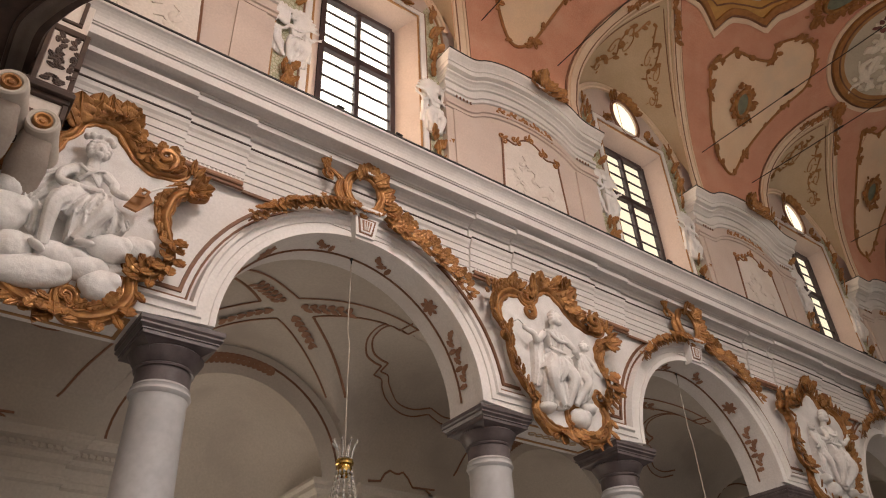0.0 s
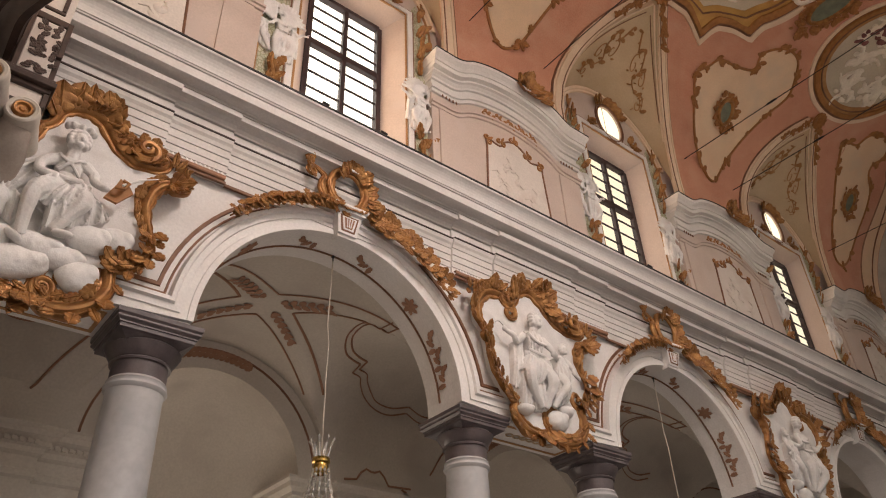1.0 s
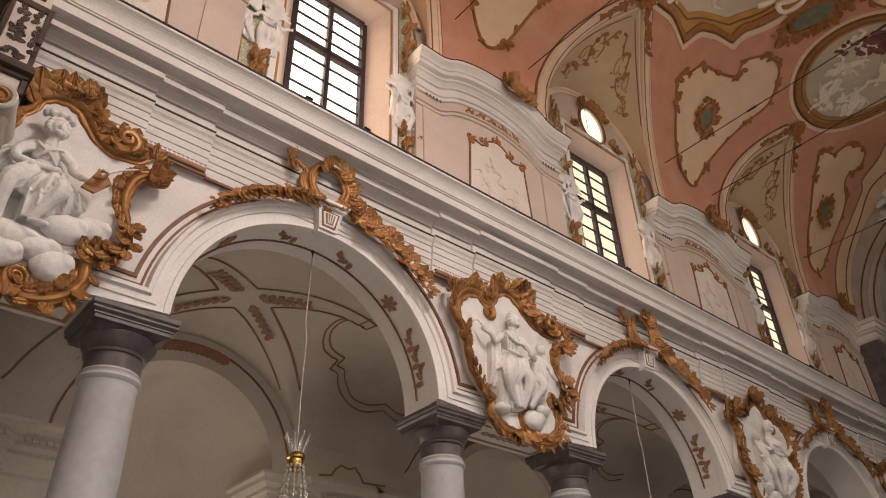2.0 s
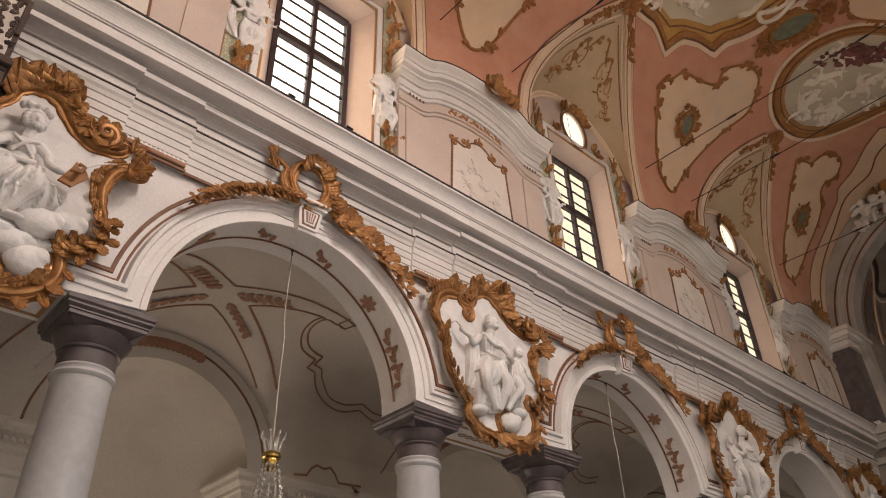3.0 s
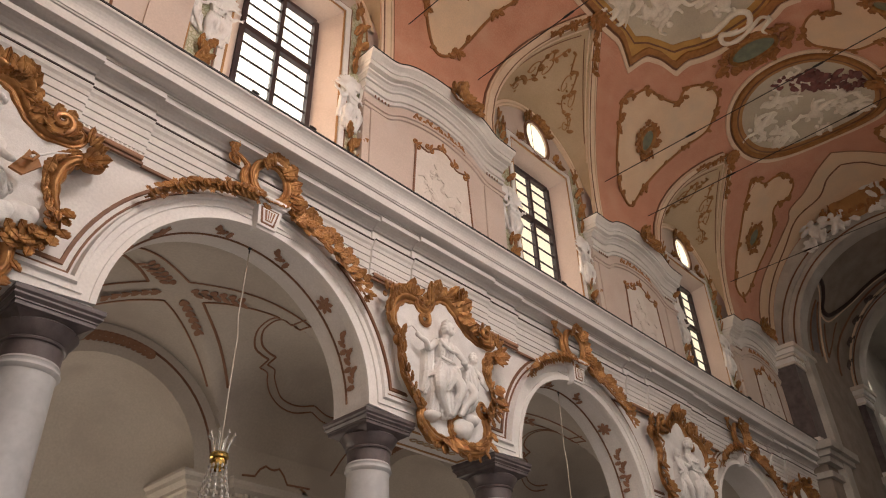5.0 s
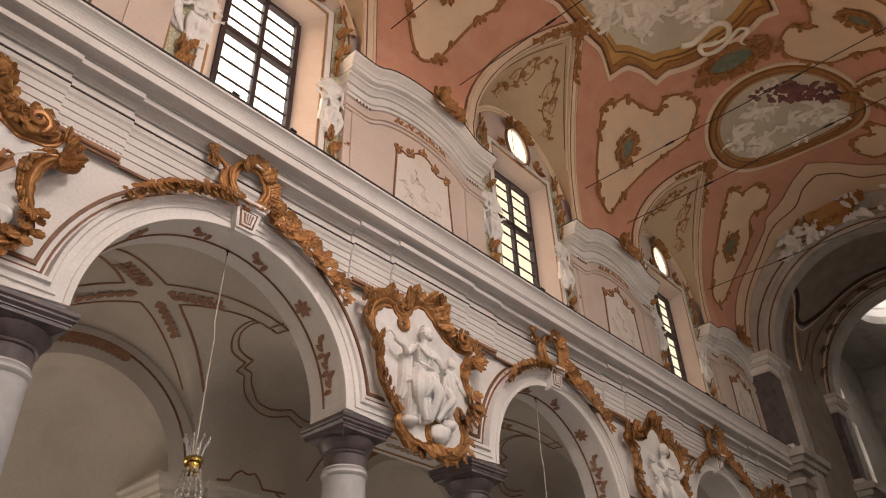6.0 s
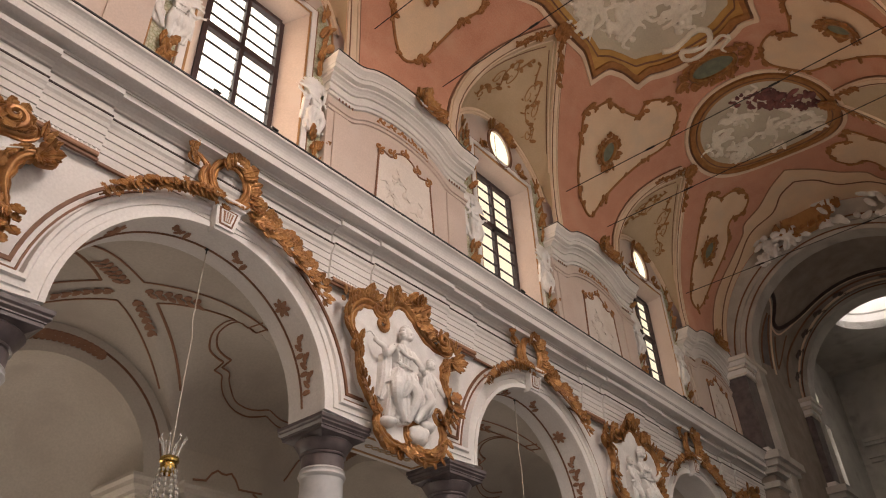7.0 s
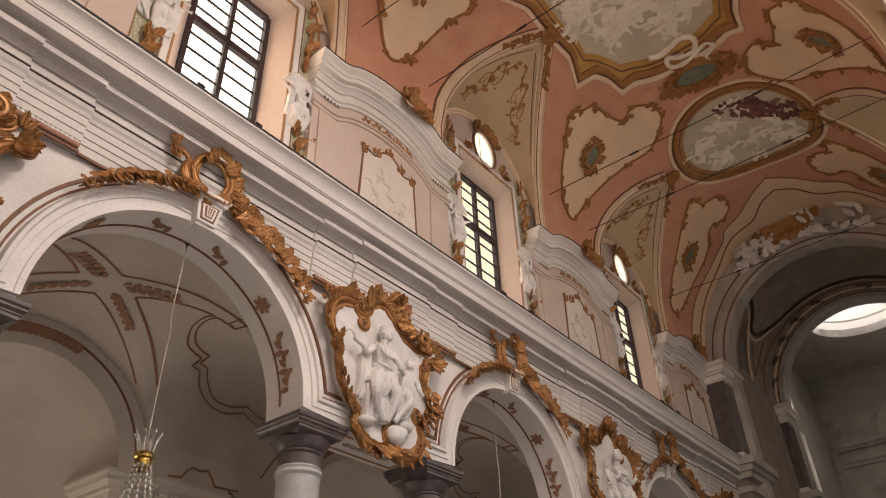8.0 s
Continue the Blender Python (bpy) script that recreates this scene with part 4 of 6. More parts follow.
    for i in range(16):
        u, v, w = 0.05 + rng.uniform(-0.42, 0.42), 9.15 + rng.uniform(-0.4, 0.45), rng.uniform(0, 6.28)
        blob(bm, (u, YF - 0.018, v), (rng.uniform(0.03, 0.09), 0.02, rng.uniform(0.05, 0.14)), (0, rng.uniform(-60, 60), 0))
        tube(bm, [(u, YF - 0.025, v), (u + 0.12 * math.cos(w), YF - 0.03, v + 0.12 * math.sin(w)), (u + 0.2 * math.cos(w + 0.6), YF - 0.02, v + 0.2 * math.sin(w + 0.6))], [0.018, 0.014, 0.008], 6)
    tagged(part("relief", bm, CREAM, panel, "faint cream stucco relief", smooth=True), kind="stuff")
    vine = [(-0.62 + 1.3 * i / 60, 10.24 + 0.05 * math.sin(i * 0.5)) for i in range(61)]
    bm = bmesh.new()           # sprig under the curved cornice
    tube(bm, [(u, YF - 0.035, z + bump_z(u) - 0.02) for u, z in vine], 0.014, 5)
    sprig = part("sprig", bm, CGOLD, e, "fine ochre scrolled sprig")
    for i in range(0, 60, 2):
        u, z = vine[i]
        stick(sprig, LEAF_C, u, z + bump_z(u) - 0.02, -YF + 0.035, (0.9 if i % 4 else -0.9) + (0 if u < 0 else math.pi), 0.085, 0.1)
    for i in range(34):        # gold crest on the cap
        a = rng.uniform(0, 2 * math.pi)
        q = rng.uniform(0.0, 0.17)
        u = 0.38 + 1.9 * q * math.cos(a)
        stick(e, LEAF_G2 if i % 2 else LEAF_G, u, 11.10 + bump_z(u) + 0.8 * q * math.sin(a), 0.10 + rng.uniform(0, 0.1), a + rng.uniform(-0.6, 0.6), rng.uniform(0.14, 0.26), 0.35, 0.9)
    for sx in (-1, 1):
        bm = bmesh.new()
        v = volute(0.4 + sx * 0.27, 11.12 + bump_z(0.4 + sx * 0.27), 0.1, 1.3, 1.6 - sx, sx)
        tube(bm, [(p, -0.1, q) for p, q in v], [0.04 - 0.025 * i / len(v) for i in range(len(v))], 7)
        part("scroll", bm, GOLD, e, smooth=True)
    first[0] = e
    return e
for c in XS:
    attic_block(c + P / 2)

# ---- windows ----
GLASS = bpy.data.materials.new("window_glass")
GLASS.use_nodes = True
g = GLASS.node_tree.nodes["Principled BSDF"]
g.inputs["Transmission Weight"].default_value, g.inputs["Roughness"].default_value, g.inputs["IOR"].default_value = 1.0, 0.05, 1.05
BACK = bpy.data.materials.new("white_sky")
BACK.use_nodes = True
bn = BACK.node_tree
em = bn.nodes.new("ShaderNodeEmission")
em.inputs["Color"].default_value, em.inputs["Strength"].default_value = (1.0, 0.92, 0.80, 1), 3.6
bn.links.new(em.outputs[0], bn.nodes["Material Output"].inputs["Surface"])

def window(c, first=[None]):
    m = pose(c + WS, ATTIC + 0.34, 0)
    if first[0]:
        return copy_thing(first[0], m)
    e = empty("window_1", m, "tall dark wooden window with twelve-bar glazing", "window", "nave windows", "structure")
    W2, Z0, Z1, ZT = 0.62, 8.55, 11.75, 10.62
    for x0, x1, z0, z1 in ((-W2 - 0.05, -W2 + 0.03, Z0, Z1), (W2 - 0.03, W2 + 0.05, Z0, Z1), (-W2, W2, Z1 - 0.03, Z1 + 0.05)):
        bm = bmesh.new()
        box(bm, x0, x1, -0.05, 0.05, z0, z1)
        part("window_frame", bm, WOOD, e)
    for x0, x1, z0, z1 in ((-0.035, 0.035, Z0, Z1), (-W2, W2, ZT - 0.06, ZT + 0.06)):
        bm = bmesh.new()
        box(bm, x0, x1, -0.042, 0.042, z0, z1)
        part("mullion", bm, WOOD, e)
    bm = bmesh.new()
    ring = lambda w, y, t: [(-w, y, 8.5), (-w, y, t), (w, y, t), (w, y, 8.5)]
    grid(bm, [ring(WX + 0.004, -0.345, WT + 0.01), ring(W2 + 0.04, 0.0, Z1 + 0.04), ring(W2 + 0.04, 0.08, Z1 + 0.04)])
    part("reveal", bm, BLUSH, e, "pale plaster splayed reveal")
    for s in (-1, 1):
        for z in (9.05, 9.37, 9.69, 10.01, 10.32, 10.90, 11.18, 11.46):
            bm = bmesh.new()
            tube(bm, [(s * 0.03, 0, z), (s * 0.60, 0, z)], 0.02, 6)
            part("glazing_bar", bm, WOOD, e)
        bm = bmesh.new()
        box(bm, min(s * 0.04, s * 0.6), max(s * 0.04, s * 0.6), 0.008, 0.014, Z0, Z1)
        part("pane", bm, GLASS, e, "clear bright window glass").visible_shadow = False
    first[0] = e
    return e
for c in XS:
    window(c)

def window_surround(c, first=[None]):
    m = pose(c + WS, ATTIC, 0)
    if first[0]:
        return copy_thing(first[0], m)
    rng = random.Random(4)
    e = empty("window_surround", m, "painted window surround with green strips and gilded leaves", "surround", "window surrounds")
    for k, (d, w, mt) in enumerate(((0.01, 0.03, OCHRE), (0.05, 0.10, WHITE), (0.16, 0.022, BROWN))):
        bm = bmesh.new()
        a, b, t = WX + d, WX + d + w, WT + 0.04 + d
        plate(bm, [[(-b, 8.3), (-a, 8.3), (-a, t), (a, t), (a, 8.3), (b, 8.3), (b, t + w), (-b, t + w)]], front(0), -0.01, 0.015 + 0.012 * (k == 1))
        part("moulding", bm, mt, e)
    for s in (-1, 1):
        bm = bmesh.new()
        plate(bm, [[(s * 1.07, 8.3), (s * 1.47, 8.3), (s * 1.47, 10.9), (s * 1.40, 11.9), (s * 1.15, 12.45), (s * 1.07, 12.3)]], front(0), -0.01, 0.006)
        part("strip", bm, GREENWALL, e, "green and cream patterned paint strip")
        bm = bmesh.new()
        tube(bm, [(s * 1.50, -0.01, 8.3), (s * 1.50, -0.01, 11.0), (s * 1.42, -0.01, 12.0), (s * 1.16, -0.01, 12.6)], 0.022, 6)
        part("bead", bm, OCHRE, e)
        for i in range(20):     # gilded leaves above and below the cherubs
            z = 8.95 + 0.07 * i if i < 7 else 10.75 + 0.13 * (i - 7)
            stick(e, LEAF_G if i % 3 else LEAF_G2, s * (1.25 + 0.07 * math.sin(i * 1.7)), z, 0.03, radians(90) + rng.uniform(-1.1, 1.1), rng.uniform(0.15, 0.24), 0.4, 0.8)
        bm = bmesh.new()
        figure_relief(bm, rng, 0.5, s, 1)
        for hd in (-1, 1):      # wings
            for i in range(9):
                a = radians(20 + 12 * i)
                tube(bm, [(hd * 0.08 - s * 0.06, -0.05, 0.05), (hd * (0.1 + 0.14 * math.cos(a)), -0.09, 0.06 + 0.16 * math.sin(a)), (hd * (0.12 + 0.25 * math.cos(a)), -0.04, 0.02 + 0.34 * math.sin(a))], [0.03, 0.034, 0.018], 6)
        r = part("cherub_relief", bm, STUCCO, e, "white stucco cherub relief")
        r.matrix_basis = Matrix.Translation((s * 1.30, -0.01, 10.10)) @ Matrix.Diagonal((1.3, 0.8, 1.4, 1))
        fuse(r, 0.0095, 0.006, 0.006)
    bm = bmesh.new()
    tube(bm, [(-0.1, 0.03, 12.13), (-0.1, 0.03, 13.01)], 0.006, 6)
    part("glazing_bar", bm, WOOD, e)
    bm = bmesh.new()            # oval window's rim
    for k, (a, b) in enumerate(((0.37, 0.48), (0.42, 0.53))):
        tube(bm, [(a * math.cos(q), -0.012, 12.57 + b * math.sin(q)) for q in [2 * math.pi * i / 40 for i in range(41)]], 0.022 - 0.006 * k, 6)
    part("oval_rim", bm, BROWN, e, "brown rim of the oval window")
    for i in range(13):
        q = radians(40 + 100 * i / 12)
        stick(e, LEAF_G if i % 2 else LEAF_G2, 0.45 * math.cos(q), 12.57 + 0.55 * math.sin(q), 0.02, q + rng.uniform(-0.8, 0.8), 0.2, 0.3)
    for s in (-1, 1):
        for i in range(5):
            stick(e, LEAF_G2, s * (0.56 + 0.04 * i), 12.32 - 0.03 * i, 0.02, rng.uniform(0, 6.2), 0.17, 0.3)
    first[0] = e
    return e
GREENWALL = mat("green_pattern_paint", (0.50, 0.50, 0.36), (0.62, 0.57, 0.44), 0.75, 14, 60, 0.15, amount=0.25)
net(GREENWALL, 16.0, (0.30, 0.30, 0.17), 0.8)
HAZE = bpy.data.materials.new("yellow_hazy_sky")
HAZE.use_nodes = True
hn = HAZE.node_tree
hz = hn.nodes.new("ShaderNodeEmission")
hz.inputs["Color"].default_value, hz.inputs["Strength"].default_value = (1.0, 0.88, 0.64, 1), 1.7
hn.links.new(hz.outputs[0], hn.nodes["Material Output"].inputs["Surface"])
for c in XS:
    window_surround(c)
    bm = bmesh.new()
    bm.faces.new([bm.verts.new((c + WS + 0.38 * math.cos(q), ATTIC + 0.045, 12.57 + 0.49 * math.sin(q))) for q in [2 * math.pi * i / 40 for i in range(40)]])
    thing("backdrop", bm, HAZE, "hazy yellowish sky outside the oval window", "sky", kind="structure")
GLOW = bpy.data.materials.new("sunlit_haze")
GLOW.use_nodes = True
gl = GLOW.node_tree.nodes.new("ShaderNodeEmission")
gl.inputs["Color"].default_value, gl.inputs["Strength"].default_value = (1.0, 0.85, 0.60, 1), 1.7
GLOW.node_tree.links.new(gl.outputs[0], GLOW.node_tree.nodes["Material Output"].inputs["Surface"])
for y, x0, x1, mt, label in ((ATTIC + 1.6, X0 - 1, 5.6, BACK, "bright white overcast sky outside the windows"), (ATTIC + 1.6, 5.6, X1 + 1, GLOW, "warm sunlit haze outside the windows"), (SOUTH - ATTIC - 1.6, X0 - 1, X1 + 1, BACK, "bright white overcast sky outside the windows")):
    bm = bmesh.new()
    bm.faces.new([bm.verts.new(q) for q in ((x0, y, 7.6), (x1, y, 7.6), (x1, y, 18), (x0, y, 18))])
    thing("backdrop", bm, mt, label, "sky", kind="structure")

# ---- ribs and paint on the vault ----
RIB = mat("white_rib_paint", (0.81, 0.645, 0.49), (0.73, 0.555, 0.40), 0.75, 2.0, 40, 0.1)
FRESCO = mat("grey_fresco_ground", (0.62, 0.55, 0.43), (0.47, 0.41, 0.32), 0.8, 1.1, 30, 0.1, dirt=((0.58, 0.52, 0.42), 0.9))
YELLOW = mat("yellow_ochre_paint", (0.60, 0.35, 0.10), (0.42, 0.22, 0.06), 0.6, 2.5, 40, 0.1)
CLOUD = mat("pale_cloud_paint", (0.88, 0.82, 0.72), (0.72, 0.65, 0.55), 0.8, 2.5, 30, 0.2)
PLUM = mat("plum_drapery_paint", (0.26, 0.10, 0.09), (0.12, 0.05, 0.05), 0.7, 4, 40, 0.2)
TEAL = mat("grey_green_paint", (0.22, 0.24, 0.17), (0.14, 0.16, 0.12), 0.7, 6, 40, 0.1)
PANELC = mat("cream_panel_paint", (0.84, 0.64, 0.45), (0.78, 0.57, 0.385), 0.8, 1.5, 40, 0.08, dirt=((0.72, 0.56, 0.41), 1.4))

ceiling = scene.objects["ceiling"]
def V(deg):
    return RV * radians(deg)

def vault_strip(name, outer, inner, h0, h1, material, side=1, label="", cut=0.3):
    bm = bmesh.new()
    plate(bm, [outer] + ([inner] if inner else []), on_vault(side), h0, h1, cut)
    return part(name, bm, material, ceiling, label)

def vault_tube(name, pts, r, material, side=1, h=0.01, label=""):
    bm = bmesh.new()
    tube(bm, [on_vault(side)(u, v, h) for u, v in pts], r, 6)
    return part(name, bm, material, ceiling, label, smooth=True)

def vault_leaf(u, v, ang, size, side=1, me=None, h=0.01, tip=0.2, name="leaf"):
    p = Vector(on_vault(side)(u, v, h))
    a = v / RV
    n = Vector((0, -side * math.sin(a), -math.cos(a)))
    t = Vector((0, side * math.cos(a), -math.sin(a)))
    x = Vector((math.cos(ang), 0, 0)) + t * math.sin(ang)
    m = Matrix((x, n.cross(x), n)).transposed().to_4x4()
    me = LEAF_C2 if me == LEAF_G2 else LEAF_C
    share(name, me, ceiling, Matrix.Translation(p) @ m @ Euler((0, -tip * 0.5, 0)).to_matrix().to_4x4() @ Matrix.Diagonal((size, size * 0.9, size * 0.8, 1)))

rng = random.Random(12)
for c in XS:
    for side in (1, -1):
        for hand in (-1, 1):
            q = [AW * i / 24 for i in range(25)]
            for name, w0, w1, h, mt in (("rib", 0.0, 0.27, 0.05, RIB), ("rib_edge", 0.275, 0.31, 0.03, BROWN), ("rib_bead", 0.045, 0.065, 0.062, BROWN), ("rib_bead", 0.20, 0.235, 0.075, RIB)):
                bm = bmesh.new()
                put = on_vault(side)
                rows = []
                for w, hh in ((w0, -0.03), (w0, h), (w1, h), (w1, -0.03)):
                    rows.append([put(c + hand * (u + w), RV * min(groin(u), radians(88)), hh) for u in q] + [(c + hand * (AW + w), 0.05 - hh if side > 0 else SOUTH - 0.05 + hh, 10.9)])
                grid(bm, rows)
                part(name, bm, mt, ceiling)
            for i in range(24):     # gilded leaves down the rib from the boss
                u = 0.02 + 0.026 * i
                vault_leaf(c + hand * (u + 0.13), RV * groin(u), math.atan2(2.0, hand * 0.9) + rng.uniform(-1.3, 1.3), rng.uniform(0.10, 0.17), side, LEAF_G if i % 3 else LEAF_G2, 0.06, 0.5)
            # inner line and vines on the window's cell
            def cell(u, t, h=0.012):
                g = Vector(on_vault(side)(c + hand * u, RV * groin(u), 0))
                w = Vector((c + hand * u, ATTIC + 0.02 if side > 0 else SOUTH - ATTIC - 0.02, wall_top(u)))
                return w + (g - w) * t + Vector((0, -0.5 * side * h, -h))
            if side > 0:
                bm = bmesh.new()
                tube(bm, [cell(0.02 + 1.5 * i / 20, 0.93 - 0.02 * i / 20, 0.02) for i in range(21)], 0.02, 6)
                part("cell_bead", bm, RIB, ceiling)
                bm = bmesh.new()
                tube(bm, [cell(0.06 + 1.3 * i / 20, 0.86 - 0.02 * i / 20) for i in range(21)], 0.011, 5)
                part("cell_line", bm, BROWN, ceiling)
                vine = spline([(0.12, 0.72), (0.30, 0.62), (0.42, 0.74), (0.55, 0.58), (0.48, 0.40), (0.70, 0.36), (0.88, 0.46), (0.98, 0.30)], 7, False)
                bm = bmesh.new()
                tube(bm, [cell(u, t) for u, t in vine], [0.02 - 0.0002 * i for i in range(len(vine))], 5)
                part("vine", bm, OCHRE, ceiling, "ochre painted vine")
                for u, t, rr, st, hd in ((0.34, 0.50, 0.12, 1.2, 1), (0.66, 0.54, 0.12, 2.6, -1), (0.84, 0.30, 0.10, 1.9, -1)):
                    bm = bmesh.new()
                    tube(bm, [cell(p, q) for p, q in volute(u, t, rr, 1.2, st, hd, 18)], [0.014 - 0.0004 * i for i in range(19)], 5)
                    part("vine_curl", bm, OCHRE, ceiling)
                    for k in range(3):
                        share("leaf", LEAF_O, ceiling, Matrix.Translation(cell(u + rr * math.cos(2.1 * k), t + rr * math.sin(2.1 * k), 0.02)) @ Euler((radians(150), 0, rng.uniform(0, 6.28))).to_matrix().to_4x4() @ Matrix.Diagonal((0.07, 0.07, 0.05, 1)))
                for i, (u, t) in enumerate(vine[::3]):
                    p = cell(u, t, 0.02)
                    share("leaf", LEAF_O, ceiling, Matrix.Translation(p) @ Euler((radians(150), 0, rng.uniform(0, 6.28))).to_matrix().to_4x4() @ Matrix.Diagonal((0.13, 0.13, 0.08, 1)))
        if side > 0:                # wall rib over the window
            bm = bmesh.new()
            q = [-1.64 + 3.28 * i / 40 for i in range(41)]
            grid(bm, [[(c + u * k, ATTIC - o, 11.6 + (wall_top(u) - 11.6) * k) for u in q] for k, o in ((1.01, 0.0), (1.0, 0.07), (0.965, 0.07), (0.955, 0.04), (0.93, 0.04), (0.925, -0.02))])
            part("wall_rib", bm, RIB, ceiling)
        for i in range(12):         # boss
            vault_leaf(c, V(31), radians(30 * i), 0.24, side, LEAF_G2, 0.06, 0.5)

# cream panels between the cells
PAN = spline([(-1.14, 45), (-0.9, 40), (-0.68, 35.5), (-0.15, 34), (0.36, 31), (0.28, 25), (0.7, 19), (1.2, 18.5), (1.55, 23), (1.8, 31), (1.52, 41), (1.12, 53), (0.66, 66), (0.2, 78), (-0.24, 75), (-0.55, 66), (-0.88, 53)], 5)
def vault_panel(x, hand, side, ctrl=None, medal=(0.18, 50)):
    out = [(x + hand * u, V(d)) for u, d in ctrl or PAN]
    vault_strip("painted_panel", out, None, -0.01, 0.012, PANELC, side, "cream painted vault panel with a brown scroll border")
    vault_tube("panel_border", out + out[:1], 0.032, CGOLD, side, 0.014)
    for i in range(0, len(out), 5):
        t = math.atan2(out[(i + 1) % len(out)][1] - out[i][1], out[(i + 1) % len(out)][0] - out[i][0])
        for k in range(7 if i % 10 == 0 else 2):
            vault_leaf(out[i][0] + 0.05 * math.cos(t) * (k - 2), out[i][1] + 0.05 * math.sin(t) * (k - 2), t + (k % 2) * math.pi + rng.uniform(-1.2, 1.2), rng.uniform(0.09, 0.19), side, LEAF_G if k % 2 else LEAF_G2, 0.02)
    cx, cv = x + hand * medal[0], V(medal[1])
    oval = [(cx + 0.22 * math.cos(a), cv + 0.30 * math.sin(a)) for a in [2 * math.pi * i / 20 for i in range(20)]]
    vault_strip("medal", oval, None, 0.0, 0.03, TEAL, side, "grey-green painted medal")
    vault_tube("medal_frame", oval + oval[:1], 0.055, GOLD, side, 0.03)
    for i in range(46):
        a = 2 * math.pi * i / 46
        q = rng.uniform(0.95, 1.25 + 0.5 * max(0, math.cos(2 * a - 1.2)) ** 4)
        vault_leaf(cx + 0.24 * q * math.cos(a), cv + 0.31 * q * math.sin(a), a + rng.uniform(-1.6, 1.6), rng.uniform(0.09, 0.2), side, LEAF_G if i % 2 else LEAF_G2, 0.02, 0.4)
for side in (1, -1):
    vault_panel(XS[0] + P / 2, 1, side)
    vault_panel(XS[1] + P / 2, -1, side)
    vault_panel(XS[2] + P / 2, 1, side)
    vault_panel(15.2, 1, side, spline([(-1.24, 31), (-0.76, 29), (-0.65, 24), (-0.4, 20), (0.16, 20), (0.47, 26), (0.3, 30.5), (0.4, 35), (0.9, 41), (1.08, 52), (0.8, 70), (0.3, 79), (-0.13, 77), (-0.24, 66), (-0.42, 54), (-0.84, 42)], 4), (0.2, 50))
    # cream field between the pink ground and the triumphal arch, with a wavy edge
    wave = spline([(15.1, 0), (15.5, 9), (16.0, 19), (16.15, 29), (16.5, 34), (16.74, 48), (16.6, 66), (16.5, 84)], 6, False)
    vault_strip("arch_field", [(u, V(d)) for u, d in wave] + [(17.5, V(84)), (17.5, V(0))], None, -0.01, 0.012, PANELC, side, "cream painted field before the triumphal arch")
    vault_tube("field_line", [(u, V(d)) for u, d in wave], 0.022, FADED, side, 0.012)
    vault_tube("field_line", [(u, V(d)) for u, d in spline([(17.15, 84), (17.2, 66), (17.15, 45), (16.7, 30), (16.65, 16), (16.1, 8), (15.8, 0)], 6, False)], 0.025, BROWN, side, 0.014)
